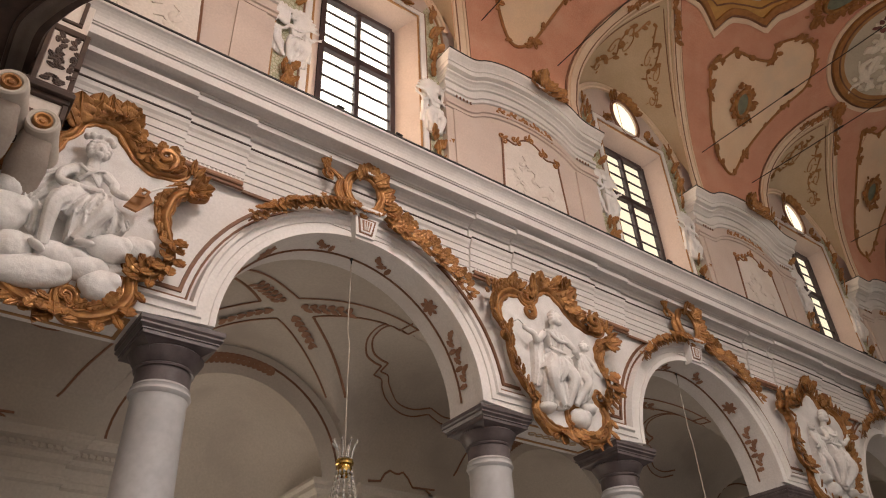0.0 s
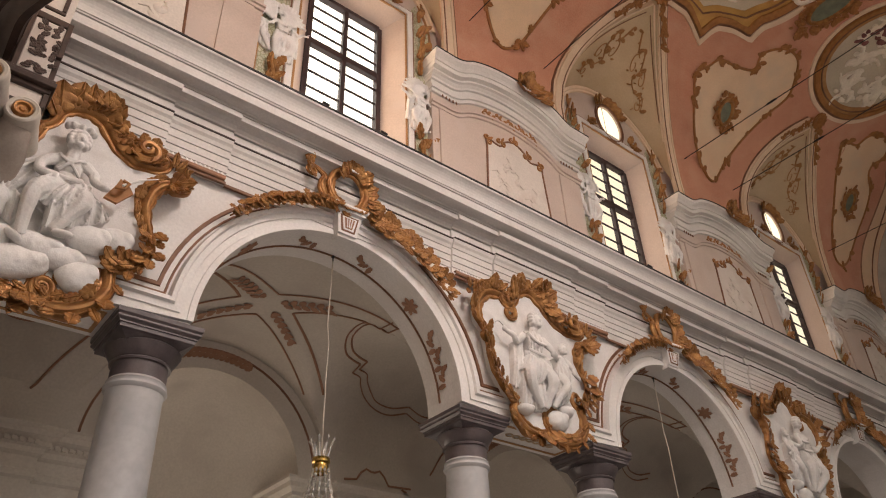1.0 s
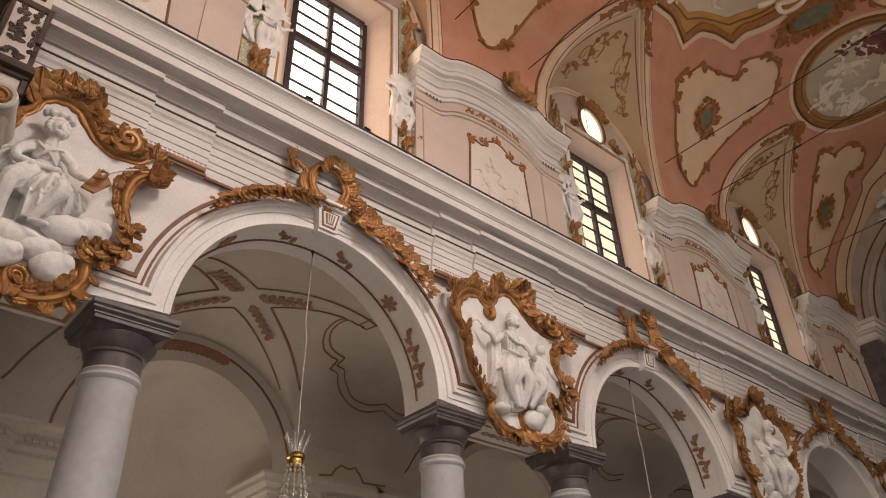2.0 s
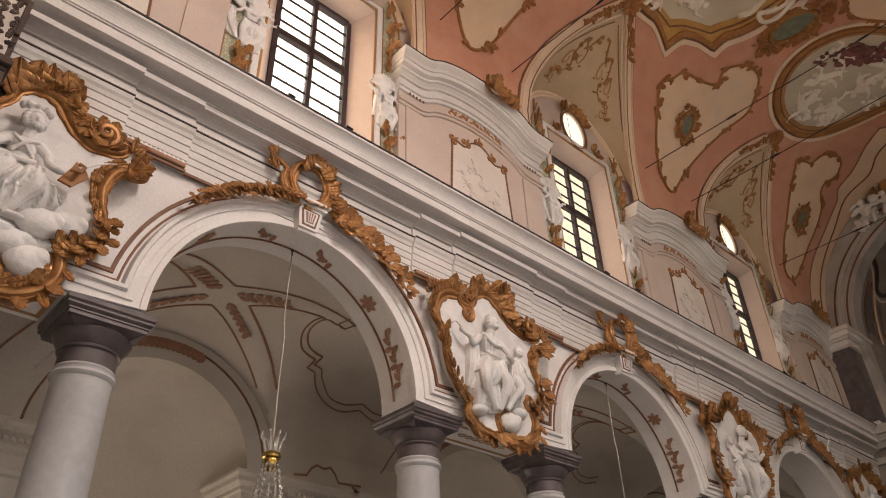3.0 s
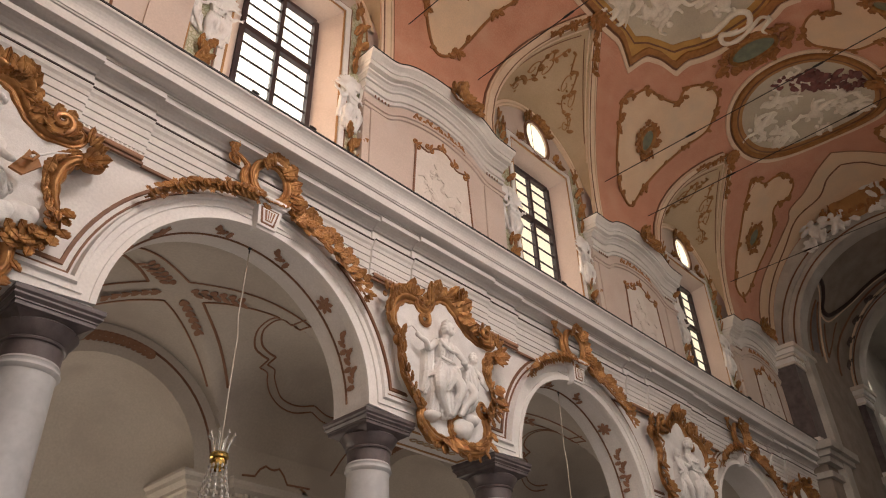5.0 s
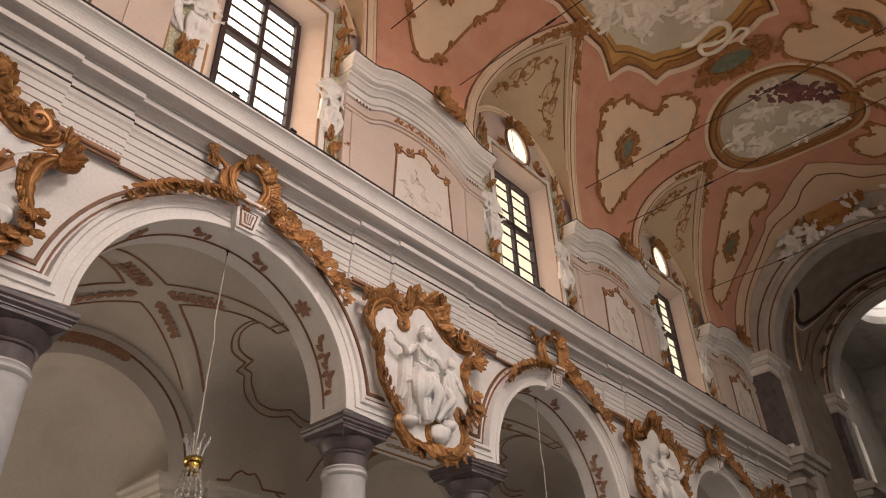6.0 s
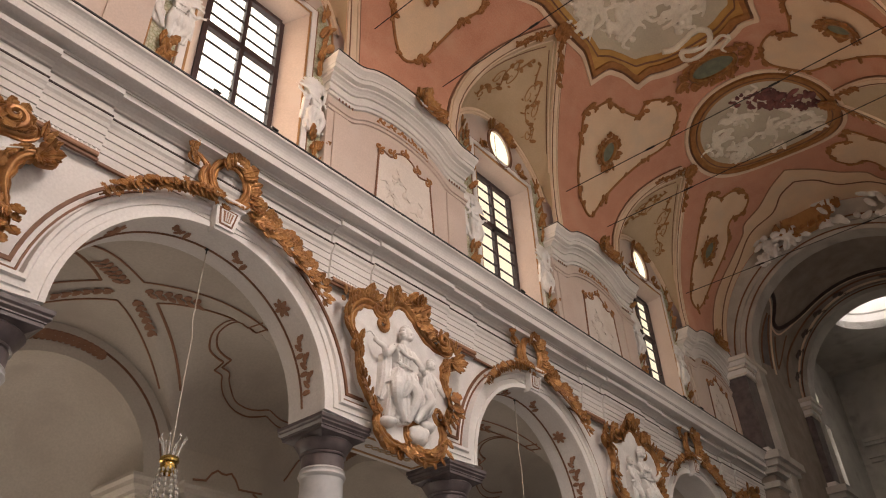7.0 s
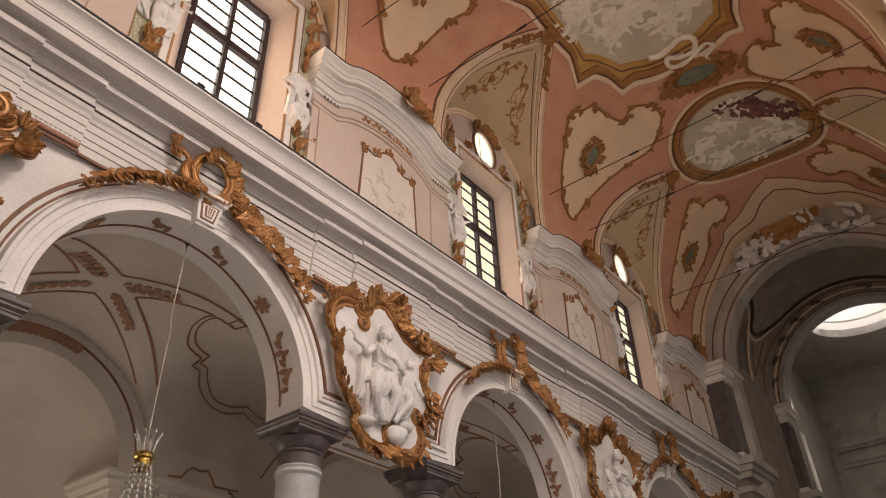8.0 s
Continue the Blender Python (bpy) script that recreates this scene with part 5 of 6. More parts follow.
# great fresco over the second bay, round medallion over the third
def star_ring(cx, cv, a, b, k, tips, n=144, square=2.4):
    out = []
    for i in range(n):
        p = 2 * math.pi * i / n
        r = 1.0
        for f, amp in tips:
            for q in (f, math.pi - f, math.pi + f, 2 * math.pi - f):
                d = abs((p - q + math.pi) % (2 * math.pi) - math.pi)
                r += amp * max(0, 1 - d / 0.17) ** 1.6
        c, s = math.cos(p), math.sin(p)
        e = (abs(c) ** square + abs(s) ** square) ** (-1 / square)
        out.append((cx + a * k * e * r * c, cv + b * k * e * r * s))
    return out
def fresco(cx, cv, a, b, tips, seed, count, square=2.4):
    mk = lambda k: star_ring(cx, cv, a, b, k, [(f, w * (1 if k > 0.9 else 0.4)) for f, w in tips], 200, square)
    vault_strip("fresco_border", mk(1.07), mk(1.02), -0.01, 0.05, RIB, 1, "white moulded fresco border")
    vault_strip("fresco_line", mk(1.02), mk(0.99), -0.01, 0.02, BROWN)
    vault_strip("fresco_frame", mk(0.99), mk(0.93), -0.01, 0.085, CGOLD, 1, "gilded moulded fresco frame")
    vault_strip("fresco_frame", mk(0.93), mk(0.83), -0.01, 0.03, YELLOW if count > 15 else OCHRE, 1, "ochre painted inner border")
    vault_strip("fresco_line", mk(0.90), mk(0.885), -0.01, 0.05, BROWN)
    vault_strip("fresco_ground", mk(0.83), None, -0.01, 0.015, FRESCO, 1, "grey-brown fresco sky")
    r = random.Random(seed)
    bm = bmesh.new()
    put = on_vault()
    def dab(u, v, ru, rv, ang=0.0, h=0.02, k=0.045):
        m = Matrix.LocRotScale(Vector(put(u, v, h)), Euler((-v / RV, 0, ang)), Vector((ru, rv, k)))
        bmesh.ops.create_icosphere(bm, subdivisions=2, radius=1.0, matrix=m)
    def stroke(pts, r0, r1):
        q = spline(pts, 4, False)
        tube(bm, [put(u, v, 0.025) for u, v in q], [K * (r0 + (r1 - r0) * i / (len(q) - 1)) for i in range(len(q))], 6)
    K = 1.3 if count > 15 else 1.15
    for i in range(count):      # one painted figure with its cloud
        t, q = 2.4 * i + r.uniform(-0.3, 0.3), (0.12 + 0.88 * (i + 0.5) / count) ** 0.5 * 0.68
        u0, v0 = cx + a * q * math.cos(t), cv + b * q * math.sin(t)
        w = r.uniform(0, 6.28)
        at = lambda x, y: (u0 + K * (x * math.cos(w) - y * math.sin(w)), v0 + K * (x * math.sin(w) + y * math.cos(w)))
        dab(*at(0, 0), 0.17 * K, 0.11 * K, w, 0.03)
        dab(*at(0.24, 0.03), 0.07 * K, 0.065 * K, w, 0.05)
        stroke([at(0.12, 0.06), at(0.2, 0.22), at(0.36, r.uniform(0.16, 0.3))], 0.045, 0.028)
        stroke([at(0.12, -0.06), at(0.08, -0.22), at(0.26, r.uniform(-0.34, -0.2))], 0.045, 0.028)
        stroke([at(-0.12, 0.05), at(-0.30, 0.16), at(-0.44, r.uniform(-0.02, 0.1))], 0.07, 0.035)
        stroke([at(-0.12, -0.05), at(-0.32, -0.06), at(-0.48, r.uniform(-0.22, -0.1))], 0.07, 0.035)
        for j in range(4):
            stroke([at(-0.05, 0.09 - 0.05 * j), at(-0.2, 0.2 - 0.1 * j), at(-0.42 + 0.04 * j, 0.28 - 0.16 * j)], 0.03, 0.02)
        for j in range(6):
            dab(*at(r.uniform(-0.45, 0.3), r.uniform(-0.32, -0.12)), K * r.uniform(0.06, 0.15), K * r.uniform(0.05, 0.1), r.uniform(0, 6), 0.012)
    for i in range(7 if count > 15 else 3):       # clumps of blossom near the edge
        t = 0.9 * i + r.uniform(-0.2, 0.2)
        for j in range(14):
            dab(cx + a * 0.68 * math.cos(t) + r.uniform(-0.25, 0.25), cv + b * 0.68 * math.sin(t) + r.uniform(-0.2, 0.2), r.uniform(0.04, 0.08), r.uniform(0.04, 0.08), 0, 0.03, 0.07)
    ob = part("fresco_clouds", bm, CLOUD, ceiling, "pale painted clouds and figures", smooth=True)
    fuse(ob, 0.02, 0.012, 0.01)
fresco(XS[2], 0.0, 3.1, V(30), ((1.16, 0.2), (0.733, 0.1)), 2, 20)
bm = bmesh.new()
coil = spline([(9.84, -9.5), (9.64, -8.1), (9.42, -12.3), (9.21, -10.6), (9.4, -4.9), (9.52, 0.6), (9.36, 4.7), (9.13, 3.8), (9.28, -0.3), (9.26, -5.9), (8.94, -7.7), (8.76, -4.1), (8.86, 0.7), (8.92, 5.6), (8.78, 9.2)], 8, False)
tube(bm, [on_vault()(u, V(d), 0.05) for u, d in coil], [0.025 + 0.045 * min(1, i / 30) for i in range(len(coil))], 8)
part("fresco_serpent", bm, CLOUD, ceiling, "pale coiled serpent in the fresco", smooth=True)
fresco(XS[3] + 0.1, V(-4), 1.78, V(30), (), 7, 7, 2.15)
bm = bmesh.new()
for i in range(110):
    t = rng.uniform(-1, 1)
    u, v = XS[3] - 0.5 + 0.4 * t + rng.uniform(-0.32, 0.32), V(-14) - 0.68 * t + rng.uniform(-0.25, 0.25)
    m = Matrix.LocRotScale(Vector(on_vault()(u, v, 0.03)), Euler((-v / RV, 0, rng.uniform(0, 6))), Vector((rng.uniform(0.05, 0.16), rng.uniform(0.03, 0.08), 0.05)))
    bmesh.ops.create_icosphere(bm, subdivisions=2, radius=1.0, matrix=m)
o = part("fresco_drapery", bm, PLUM, ceiling, "plum painted drapery", smooth=True)
d = o.modifiers.new("folds", "DISPLACE")
d.texture, d.strength, d.mid_level = TEX, 0.08, 0.4
oval = [(10.05 + 0.32 * math.cos(a), 0.55 * math.sin(a) - 0.1) for a in [2 * math.pi * i / 24 for i in range(24)]]
vault_strip("inscription_shield", oval, None, 0.0, 0.04, TEAL, 1, "grey-green painted shield")
vault_tube("shield_frame", oval + oval[:1], 0.06, GOLD, 1, 0.04)
for i in range(80):
    a = 2 * math.pi * i / 80
    q = rng.uniform(0.95, 1.25 + 0.35 * abs(math.sin(a)) ** 6)
    vault_leaf(10.05 + 0.38 * q * math.cos(a), 0.66 * q * math.sin(a) - 0.1, a + rng.uniform(-1.7, 1.7), rng.uniform(0.1, 0.24), 1, LEAF_G if i % 2 else LEAF_G2, 0.03)

# ---- iron tie rods across the nave ----
def rod(x, z=12.5):
    bm = bmesh.new()
    tube(bm, [(0, 0.0, 0), (0, SOUTH, 0)], 0.0095, 8)
    for y in (-2.2, SOUTH + 2.2):
        tube(bm, [(0, y - 0.12, 0), (0, y - 0.08, 0), (0, y + 0.08, 0), (0, y + 0.12, 0)], [0.012, 0.022, 0.022, 0.012], 8)
    o = thing("tie_rod", bm, BLACK, "thin black iron tie rod across the vault", "tie rod", "tie rods of the vault")
    o.matrix_world = pose(x, 0, z)
for c in XS[:-1]:
    rod(c + P / 2 - 0.87)
    rod(c + P / 2 + 0.98)
rod(14.75)

# ---- aisle behind the arcade ----
AY0, AY1, ACY = WALL + 0.6, 3.5, 2.09
def aisle_z(u, y):
    bx = 5.2 + 1.75 * math.sqrt(max(0, 1 - ((y - ACY) / 1.46) ** 2))
    by = 5.2 + 1.76 * math.sqrt(max(0, 1 - (u / 1.84) ** 2)) if abs(u) < 1.84 else 0
    return max(bx, by)
aisle = None
for c in XS:
    bm = bmesh.new()
    grid(bm, [[(c - P / 2 + P * i / 62, AY0 - 0.02 + (AY1 + 0.04 - AY0) * j / 36, aisle_z(-P / 2 + P * i / 62, AY0 + (AY1 - AY0) * j / 36)) for j in range(37)] for i in range(63)])
    o = thing("ceiling_aisle", bm, AISLE, "grey-beige cross vault of the aisle with brown lines", "ceiling", kind="structure", smooth=True)
    aisle = aisle or o
    bm = bmesh.new()
    lo = [(c - P / 2, 0), (c - 1.42, 0), (c - 1.42, 5.1)] + arc(c, 5.1, 1.42, 180, 0, 24)[1:-1] + [(c + 1.42, 5.1), (c + 1.42, 0), (c + P / 2, 0)]
    plate(bm, [lo + [(c + P / 2, 7.4), (c - P / 2, 7.4)]], front(AY1), -0.3, 0)
    thing("wall_aisle", bm, AISLE, "grey-beige aisle wall with round chapel niches", "wall", kind="structure")
for c in XS:
    bm = bmesh.new()
    rows = [[(c - 1.42 * math.cos(a), AY1 + 0.25 + 1.2 * math.sin(a), z) for a in [math.pi * i / 20 for i in range(21)]] for z in (0, 2, 4, 5.1)]
    rows += [[(c - 1.42 * math.cos(a) * math.cos(b), AY1 + 0.25 + 1.2 * math.sin(a) * math.cos(b), 5.1 + 1.42 * math.sin(b)) for a in [math.pi * i / 20 for i in range(21)]] for b in [math.pi / 2 * k / 10 for k in range(1, 11)]]
    grid(bm, rows)
    thing("niche", bm, AISLE, "plain grey-beige chapel niche with a half dome", "niche", "chapel niches", "structure", smooth=True)
    # niche arch band
    bm = bmesh.new()
    for r0, r1, o in ((1.66, 1.69, 0.015),):
        grid(bm, [[(x, AY1 - h, z) for x, z in arc(c, 5.15, r, 0, 180, 30)] for r, h in ((r0, 0), (r0, o), (r1, o), (r1, 0))])
    part("niche_band", bm, BROWN, aisle, "brown painted arch band")
for x in (X0, XS[-1] + P / 2):
    bm = bmesh.new()
    box(bm, x, x + 0.3, WALL + 0.55, AY1 + 1.6, 0, 7.5)
    thing("wall_aisle", bm, AISLE, "plain grey-beige end wall of the aisle", "wall", kind="structure")
def aisle_line(c, pts, r=0.022, mt=None):
    bm = bmesh.new()
    tube(bm, [(c + u, y, aisle_z(u, y) - 0.006) for u, y in pts], r, 5, 0.6)
    part("painted_line", bm, mt or FADED, aisle)
def aisle_leaf(c, u, y, a, size, me=None):
    d = 0.02
    n = Vector(((aisle_z(u + d, y) - aisle_z(u - d, y)) / (2 * d), (aisle_z(u, y + d) - aisle_z(u, y - d)) / (2 * d), -1)).normalized()
    x = Vector((math.cos(a), math.sin(a), 0))
    x = (x - n * x.dot(n)).normalized()
    m = Matrix((x, n.cross(x), n)).transposed().to_4x4()
    share("leaf", me or LEAF_F, aisle, Matrix.Translation(Vector((c + u, y, aisle_z(u, y))) + n * 0.012) @ m @ Matrix.Diagonal((size, size, size * 0.25, 1)))
for c in XS[:3]:
    for k in range(4):              # lines along the groins and round the four fields
        ang = math.pi / 2 * k
        def tri(s):
            q = spline(s, 6, False)
            out = []
            for a, b in q:
                x, y = a * math.cos(ang) - b * math.sin(ang), a * math.sin(ang) + b * math.cos(ang)
                out.append((x * 1.25, ACY + y))
            return out
        aisle_line(c, tri([(0.32, 0.0), (0.5, 0.22), (0.9, 0.66), (1.25, 1.06)]))
        aisle_line(c, tri([(0.32, 0.0), (0.5, -0.22), (0.9, -0.66), (1.25, -1.06)]))
        for i in range(6):
            q = 0.2 + 0.11 * i
            d = math.atan2(math.sin(ang + math.pi / 4), 1.25 * math.cos(ang + math.pi / 4))
            for sg in (-1, 1):
                aisle_leaf(c, q * 1.25 * math.cos(ang + math.pi / 4) + 0.02 * sg, ACY + q * math.sin(ang + math.pi / 4), d + sg * 0.75, 0.13)
    for r in (0.0, 0.075):         # lobed field beside the cross
        lob = spline([(1.24 + r, 0.85), (1.22 + r, 1.3), (1.32 + r, 1.95), (1.40 + r, 2.28 - 0.5 * r), (1.56 + r, 2.54 - r), (1.74 + r, 2.63 - r), (1.90 + r, 2.66 - r)], 6, False)
        lob += spline([(1.86 + r, 2.82 - r), (2.02 + r, 2.85 - r), (2.10 + r, 2.95 - r), (2.25 + r, 3.07 - r), (2.50, 3.16 - r), (2.80, 3.18 - r), (3.09, 3.12 - r)], 6, False)
        aisle_line(c, lob, 0.018)
        aisle_line(c, [(-u, y) for u, y in lob], 0.018)
    for i in range(24):             # leaves round the niche's arch
        t = radians(72 + 70 * i / 23)
        for sg in (-1, 1):
            share("leaf", LEAF_F, aisle, Matrix.Translation((c + 1.61 * math.cos(t), AY1 - 0.01, 5.15 + 1.61 * math.sin(t))) @ Euler((radians(90), 0, 0)).to_matrix().to_4x4() @ Euler((0, 0, t + 1.6 + 0.7 * sg)).to_matrix().to_4x4() @ Matrix.Diagonal((0.13, 0.11, 0.03, 1)))
    for pts in ([(2.2, 5.31), (2.42, 5.34), (2.50, 5.46), (2.60, 5.53), (2.69, 5.50), (2.76, 5.50), (2.85, 5.54), (2.94, 5.46), (3.02, 5.33), (3.45, 5.35)], [(-2.36, 5.23), (-2.79, 5.21), (-2.84, 5.28), (-2.92, 5.32)]):
        bm = bmesh.new()            # line on the flat pier, rising into the vault at one end
        tube(bm, [(c + u, AY1 - 0.004, z) for u, z in pts], 0.018, 5)
        part("painted_line", bm, FADED, aisle)
    aisle_line(c, spline([(-2.34, 3.50), (-2.27, 3.47), (-2.15, 3.38), (-1.98, 3.24), (-1.78, 3.05)], 6, False), 0.02)
    # line and flowers on the arch's soffit
    bm = bmesh.new()
    tube(bm, [(x, WALL + 0.37, z) for x, z in arc(c, ZS, R0 - 0.004, 4, 176, 40)], 0.016, 5)
    part("soffit_line", bm, BROWN, arcade)
    for a in (14, 22, 30, 48, 76, 104, 132, 150, 158, 166):
        for k in range(7 if a in (48, 132) else 4):
            t = radians(a + (0 if a in (48, 132) else 2 * (k - 2)))
            p = Vector((c + (R0 - 0.01) * math.cos(t), WALL + 0.22, ZS + (R0 - 0.01) * math.sin(t)))
            n = Vector((-math.cos(t), 0, -math.sin(t)))
            d = 2 * math.pi * k / 7
            x = Vector((0, math.cos(d), 0)) + Vector((-math.sin(t), 0, math.cos(t))) * math.sin(d)
            m = Matrix((x, n.cross(x), n)).transposed().to_4x4()
            share("leaf", LEAF_F, arcade, Matrix.Translation(p) @ m @ Matrix.Diagonal((0.13, 0.10, 0.05, 1)))
# moulded aisle cornice, broken forward over flat piers between the niches
AC = [(0.0, 4.2), (0.02, 4.2), (0.02, 4.52), (0.05, 4.55), (0.05, 4.62), (0.03, 4.64), (0.03, 4.78), (0.07, 4.82), (0.08, 4.88), (0.12, 4.9), (0.12, 4.95), (0.2, 5.0), (0.21, 5.06), (0.25, 5.1), (0.25, 5.14), (0.0, 5.16)]
for c in XS:
    m = c - P / 2
    bm = bmesh.new()
    grid(bm, [[(m - 1.70 - p, AY1 + 0.9, z), (m - 1.70 - p, AY1 - p, z), (m - 1.0 - p, AY1 - p, z), (m - 1.0 - p, AY1 - 0.12 - p, z), (m - 0.2 + p, AY1 - 0.12 - p, z), (m - 0.2 + p, AY1 - p, z), (m + 0.2 - p, AY1 - p, z), (m + 0.2 - p, AY1 - 0.12 - p, z), (m + 1.0 + p, AY1 - 0.12 - p, z), (m + 1.0 + p, AY1 - p, z), (m + 1.70 + p, AY1 - p, z), (m + 1.70 + p, AY1 + 0.9, z)] for p, z in AC])
    e = thing("cornice_aisle", bm, AISLE, "grey-beige moulded aisle cornice on a flat pier", "cornice", kind="structure")
    for i in range(40):
        x = m - 1.62 + 3.24 * i / 39
        d = 0.12 if 0.2 < abs(x - m) < 1.0 else 0.0
        bm = bmesh.new()
        box(bm, x - 0.025, x + 0.025, AY1 - d - 0.17, AY1 - d - 0.08, 4.9, 4.95)
        part("dentil", bm, AISLE, e)
# painted field under the lintels between paired columns
for c in XS[:-1]:
    m = c + P / 2
    bm = bmesh.new()
    plate(bm, [[(m - 0.7, 0.16), (m + 0.7, 0.16), (m + 0.7, 0.62), (m - 0.7, 0.62)], [(m - 0.66, 0.2), (m + 0.66, 0.2), (m + 0.66, 0.58), (m - 0.66, 0.58)]], lambda u, v, h: (u, v, ZL - h), -0.002, 0.008)
    part("soffit_field", bm, OCHRE, arcade, "ochre painted line under the lintel")
    for k in (-1, 1):
        bm = bmesh.new()
        tube(bm, [(m - 0.42 + 0.84 * i / 40, 0.39 + k * 0.04 * math.sin(i * 0.55), ZL - 0.004) for i in range(41)], 0.012, 5)
        part("soffit_vine", bm, SAGE, arcade, "olive painted vine")

# ---- chandeliers on ropes ----
BRASS = mat("brass", (0.62, 0.42, 0.13), (0.40, 0.25, 0.07), 0.25, 10, 80, 0.05, 1.0)
CRYSTAL = bpy.data.materials.new("crystal")
CRYSTAL.use_nodes = True
b = CRYSTAL.node_tree.nodes["Principled BSDF"]
b.inputs["Base Color"].default_value, b.inputs["Roughness"].default_value, b.inputs["Transmission Weight"].default_value = (0.72, 0.68, 0.62, 1), 0.12, 0.55
ROPE = mat("pale_rope", (0.62, 0.55, 0.46), None, 0.9, 30, 90, 0.3)
bm = bmesh.new()
lathe(bm, [(0.0, -1), (0.7, -0.6), (1, 0), (0.7, 0.6), (0.0, 1)], 6)
BEAD = mesh_of("bead", bm, CRYSTAL)
def chandelier(x, first=[None]):
    m = pose(x, 0.45, 4.27)
    if first[0]:
        return copy_thing(first[0], m)
    e = empty("chandelier", m, "brass and crystal chandelier hanging on a pale rope", "chandelier", "chandeliers in the arches")
    bm = bmesh.new()
    tube(bm, [(0.0, 0, 2.58), (-0.01, 0, 2.0), (-0.02, 0, 1.62), (0.01, 0, 1.4), (0.0, 0, 0.9), (0.0, 0, 0.0)], 0.0075, 6)
    part("rope", bm, ROPE, e, "pale rope with a knot", smooth=True)
    bm = bmesh.new()
    lathe(bm, [(0.012, 2.60), (0.024, 2.59), (0.024, 2.58), (0.009, 2.565), (0.008, 2.51)], 12)
    part("hook", bm, BLACK, e)
    bm = bmesh.new()
    lathe(bm, [(0.075, -0.01), (0.095, 0.0), (0.098, 0.02), (0.085, 0.03), (0.092, 0.045), (0.07, 0.06), (0.06, 0.06), (0.07, -0.01)], 20)
    lathe(bm, [(0.06, -0.12), (0.085, -0.08), (0.08, -0.03), (0.075, -0.01), (0.06, -0.012), (0.065, -0.08), (0.05, -0.12)], 20)
    part("collar", bm, BRASS, e, "polished brass collar", smooth=True)
    for i in range(8):
        a = 2 * math.pi * i / 8
        bm = bmesh.new()
        pts = [(0.07, 0.06), (0.085, 0.13), (0.10, 0.19), (0.135, 0.235), (0.125, 0.27)]
        tube(bm, [(r * math.cos(a), r * math.sin(a), z) for r, z in pts], [0.012, 0.011, 0.010, 0.013, 0.004], 6)
        part("crown_point", bm, CRYSTAL, e)
    for i in range(12):
        a = 2 * math.pi * i / 12
        for k in range(11):
            z = -0.09 - 0.055 * k
            r = 0.085 + 0.02 * k ** 1.15 * 0.4
            share("bead", BEAD, e, Matrix.Translation((r * math.cos(a), r * math.sin(a), z)) @ Matrix.Diagonal((0.016, 0.016, 0.026, 1)))
    bm = bmesh.new()
    lathe(bm, [(0.17, -0.70), (0.19, -0.69), (0.19, -0.66), (0.17, -0.65)], 24)
    part("hoop", bm, BRASS, e, smooth=True)
    first[0] = e
    return e
for c in XS[:3]:
    chandelier(c + 0.05)

# ---- balcony with a dark-framed panel at the west end ----
DARKWOOD = mat("dark_moulded_wood", (0.10, 0.065, 0.05), (0.05, 0.032, 0.026), 0.45, 7, 60, 0.15)
e = empty("balcony", pose(-3.45, 0, 6.5), "cream organ balcony with dark mouldings on scrolled consoles", "balcony")
def slab(name, material, x0, x1, y0, y1, z0, z1, label="", parent=None):
    bm = bmesh.new()
    box(bm, x0, x1, y0, y1, z0, z1)
    bmesh.ops.bevel(bm, geom=bm.edges[:], offset=0.006, segments=1, affect="EDGES")
    return part(name, bm, material, parent or e, label)
BELLY = mat("brown_grey_plaster", (0.42, 0.36, 0.31), (0.30, 0.25, 0.215), 0.7, 3, 50, 0.15, dirt=((0.24, 0.19, 0.16), 2.0))
slab("pedestal", DARKWOOD, -0.26, 0.13, -0.40, 0.06, 0.36, 1.22, "dark wooden pedestal")
pan = slab("panel", CREAM, -0.19, 0.08, -0.424, -0.39, 0.43, 1.12, "cream painted panel with dark leaf ornament")
for x0, x1, z0, z1 in ((-0.24, -0.19, 0.41, 1.2), (0.08, 0.13, 0.72, 1.2), (-0.19, 0.08, 1.12, 1.2)):
    slab("panel_frame", DARKWOOD, x0, x1, -0.44, -0.39, z0, z1)
for z0, z1, o in ((0.25, 0.30, 0.02), (0.30, 0.36, 0.07), (0.36, 0.41, 0.04)):
    slab("base_moulding", DARKWOOD, -0.30 - o, 0.13 + 0.5 * o, -0.42 - o, 0.06, z0, z1)
slab("lower_band", CREAM, -0.30, 0.09, -0.40, 0.06, 0.04, 0.25, "cream lower band")
slab("band_frame", DARKWOOD, -0.32, 0.14, -0.425, 0.06, 0.02, 0.085)
slab("band_frame", DARKWOOD, 0.09, 0.14, -0.425, 0.06, -0.12, 0.25)
slab("upper_panel", CREAM, -0.20, 0.09, -0.40, 0.06, 1.22, 1.9, "cream upper panel")
slab("panel_frame", DARKWOOD, -0.01, 0.03, -0.42, -0.39, 1.34, 1.9)
slab("panel_frame", DARKWOOD, -0.16, 0.03, -0.42, -0.39, 1.29, 1.33)
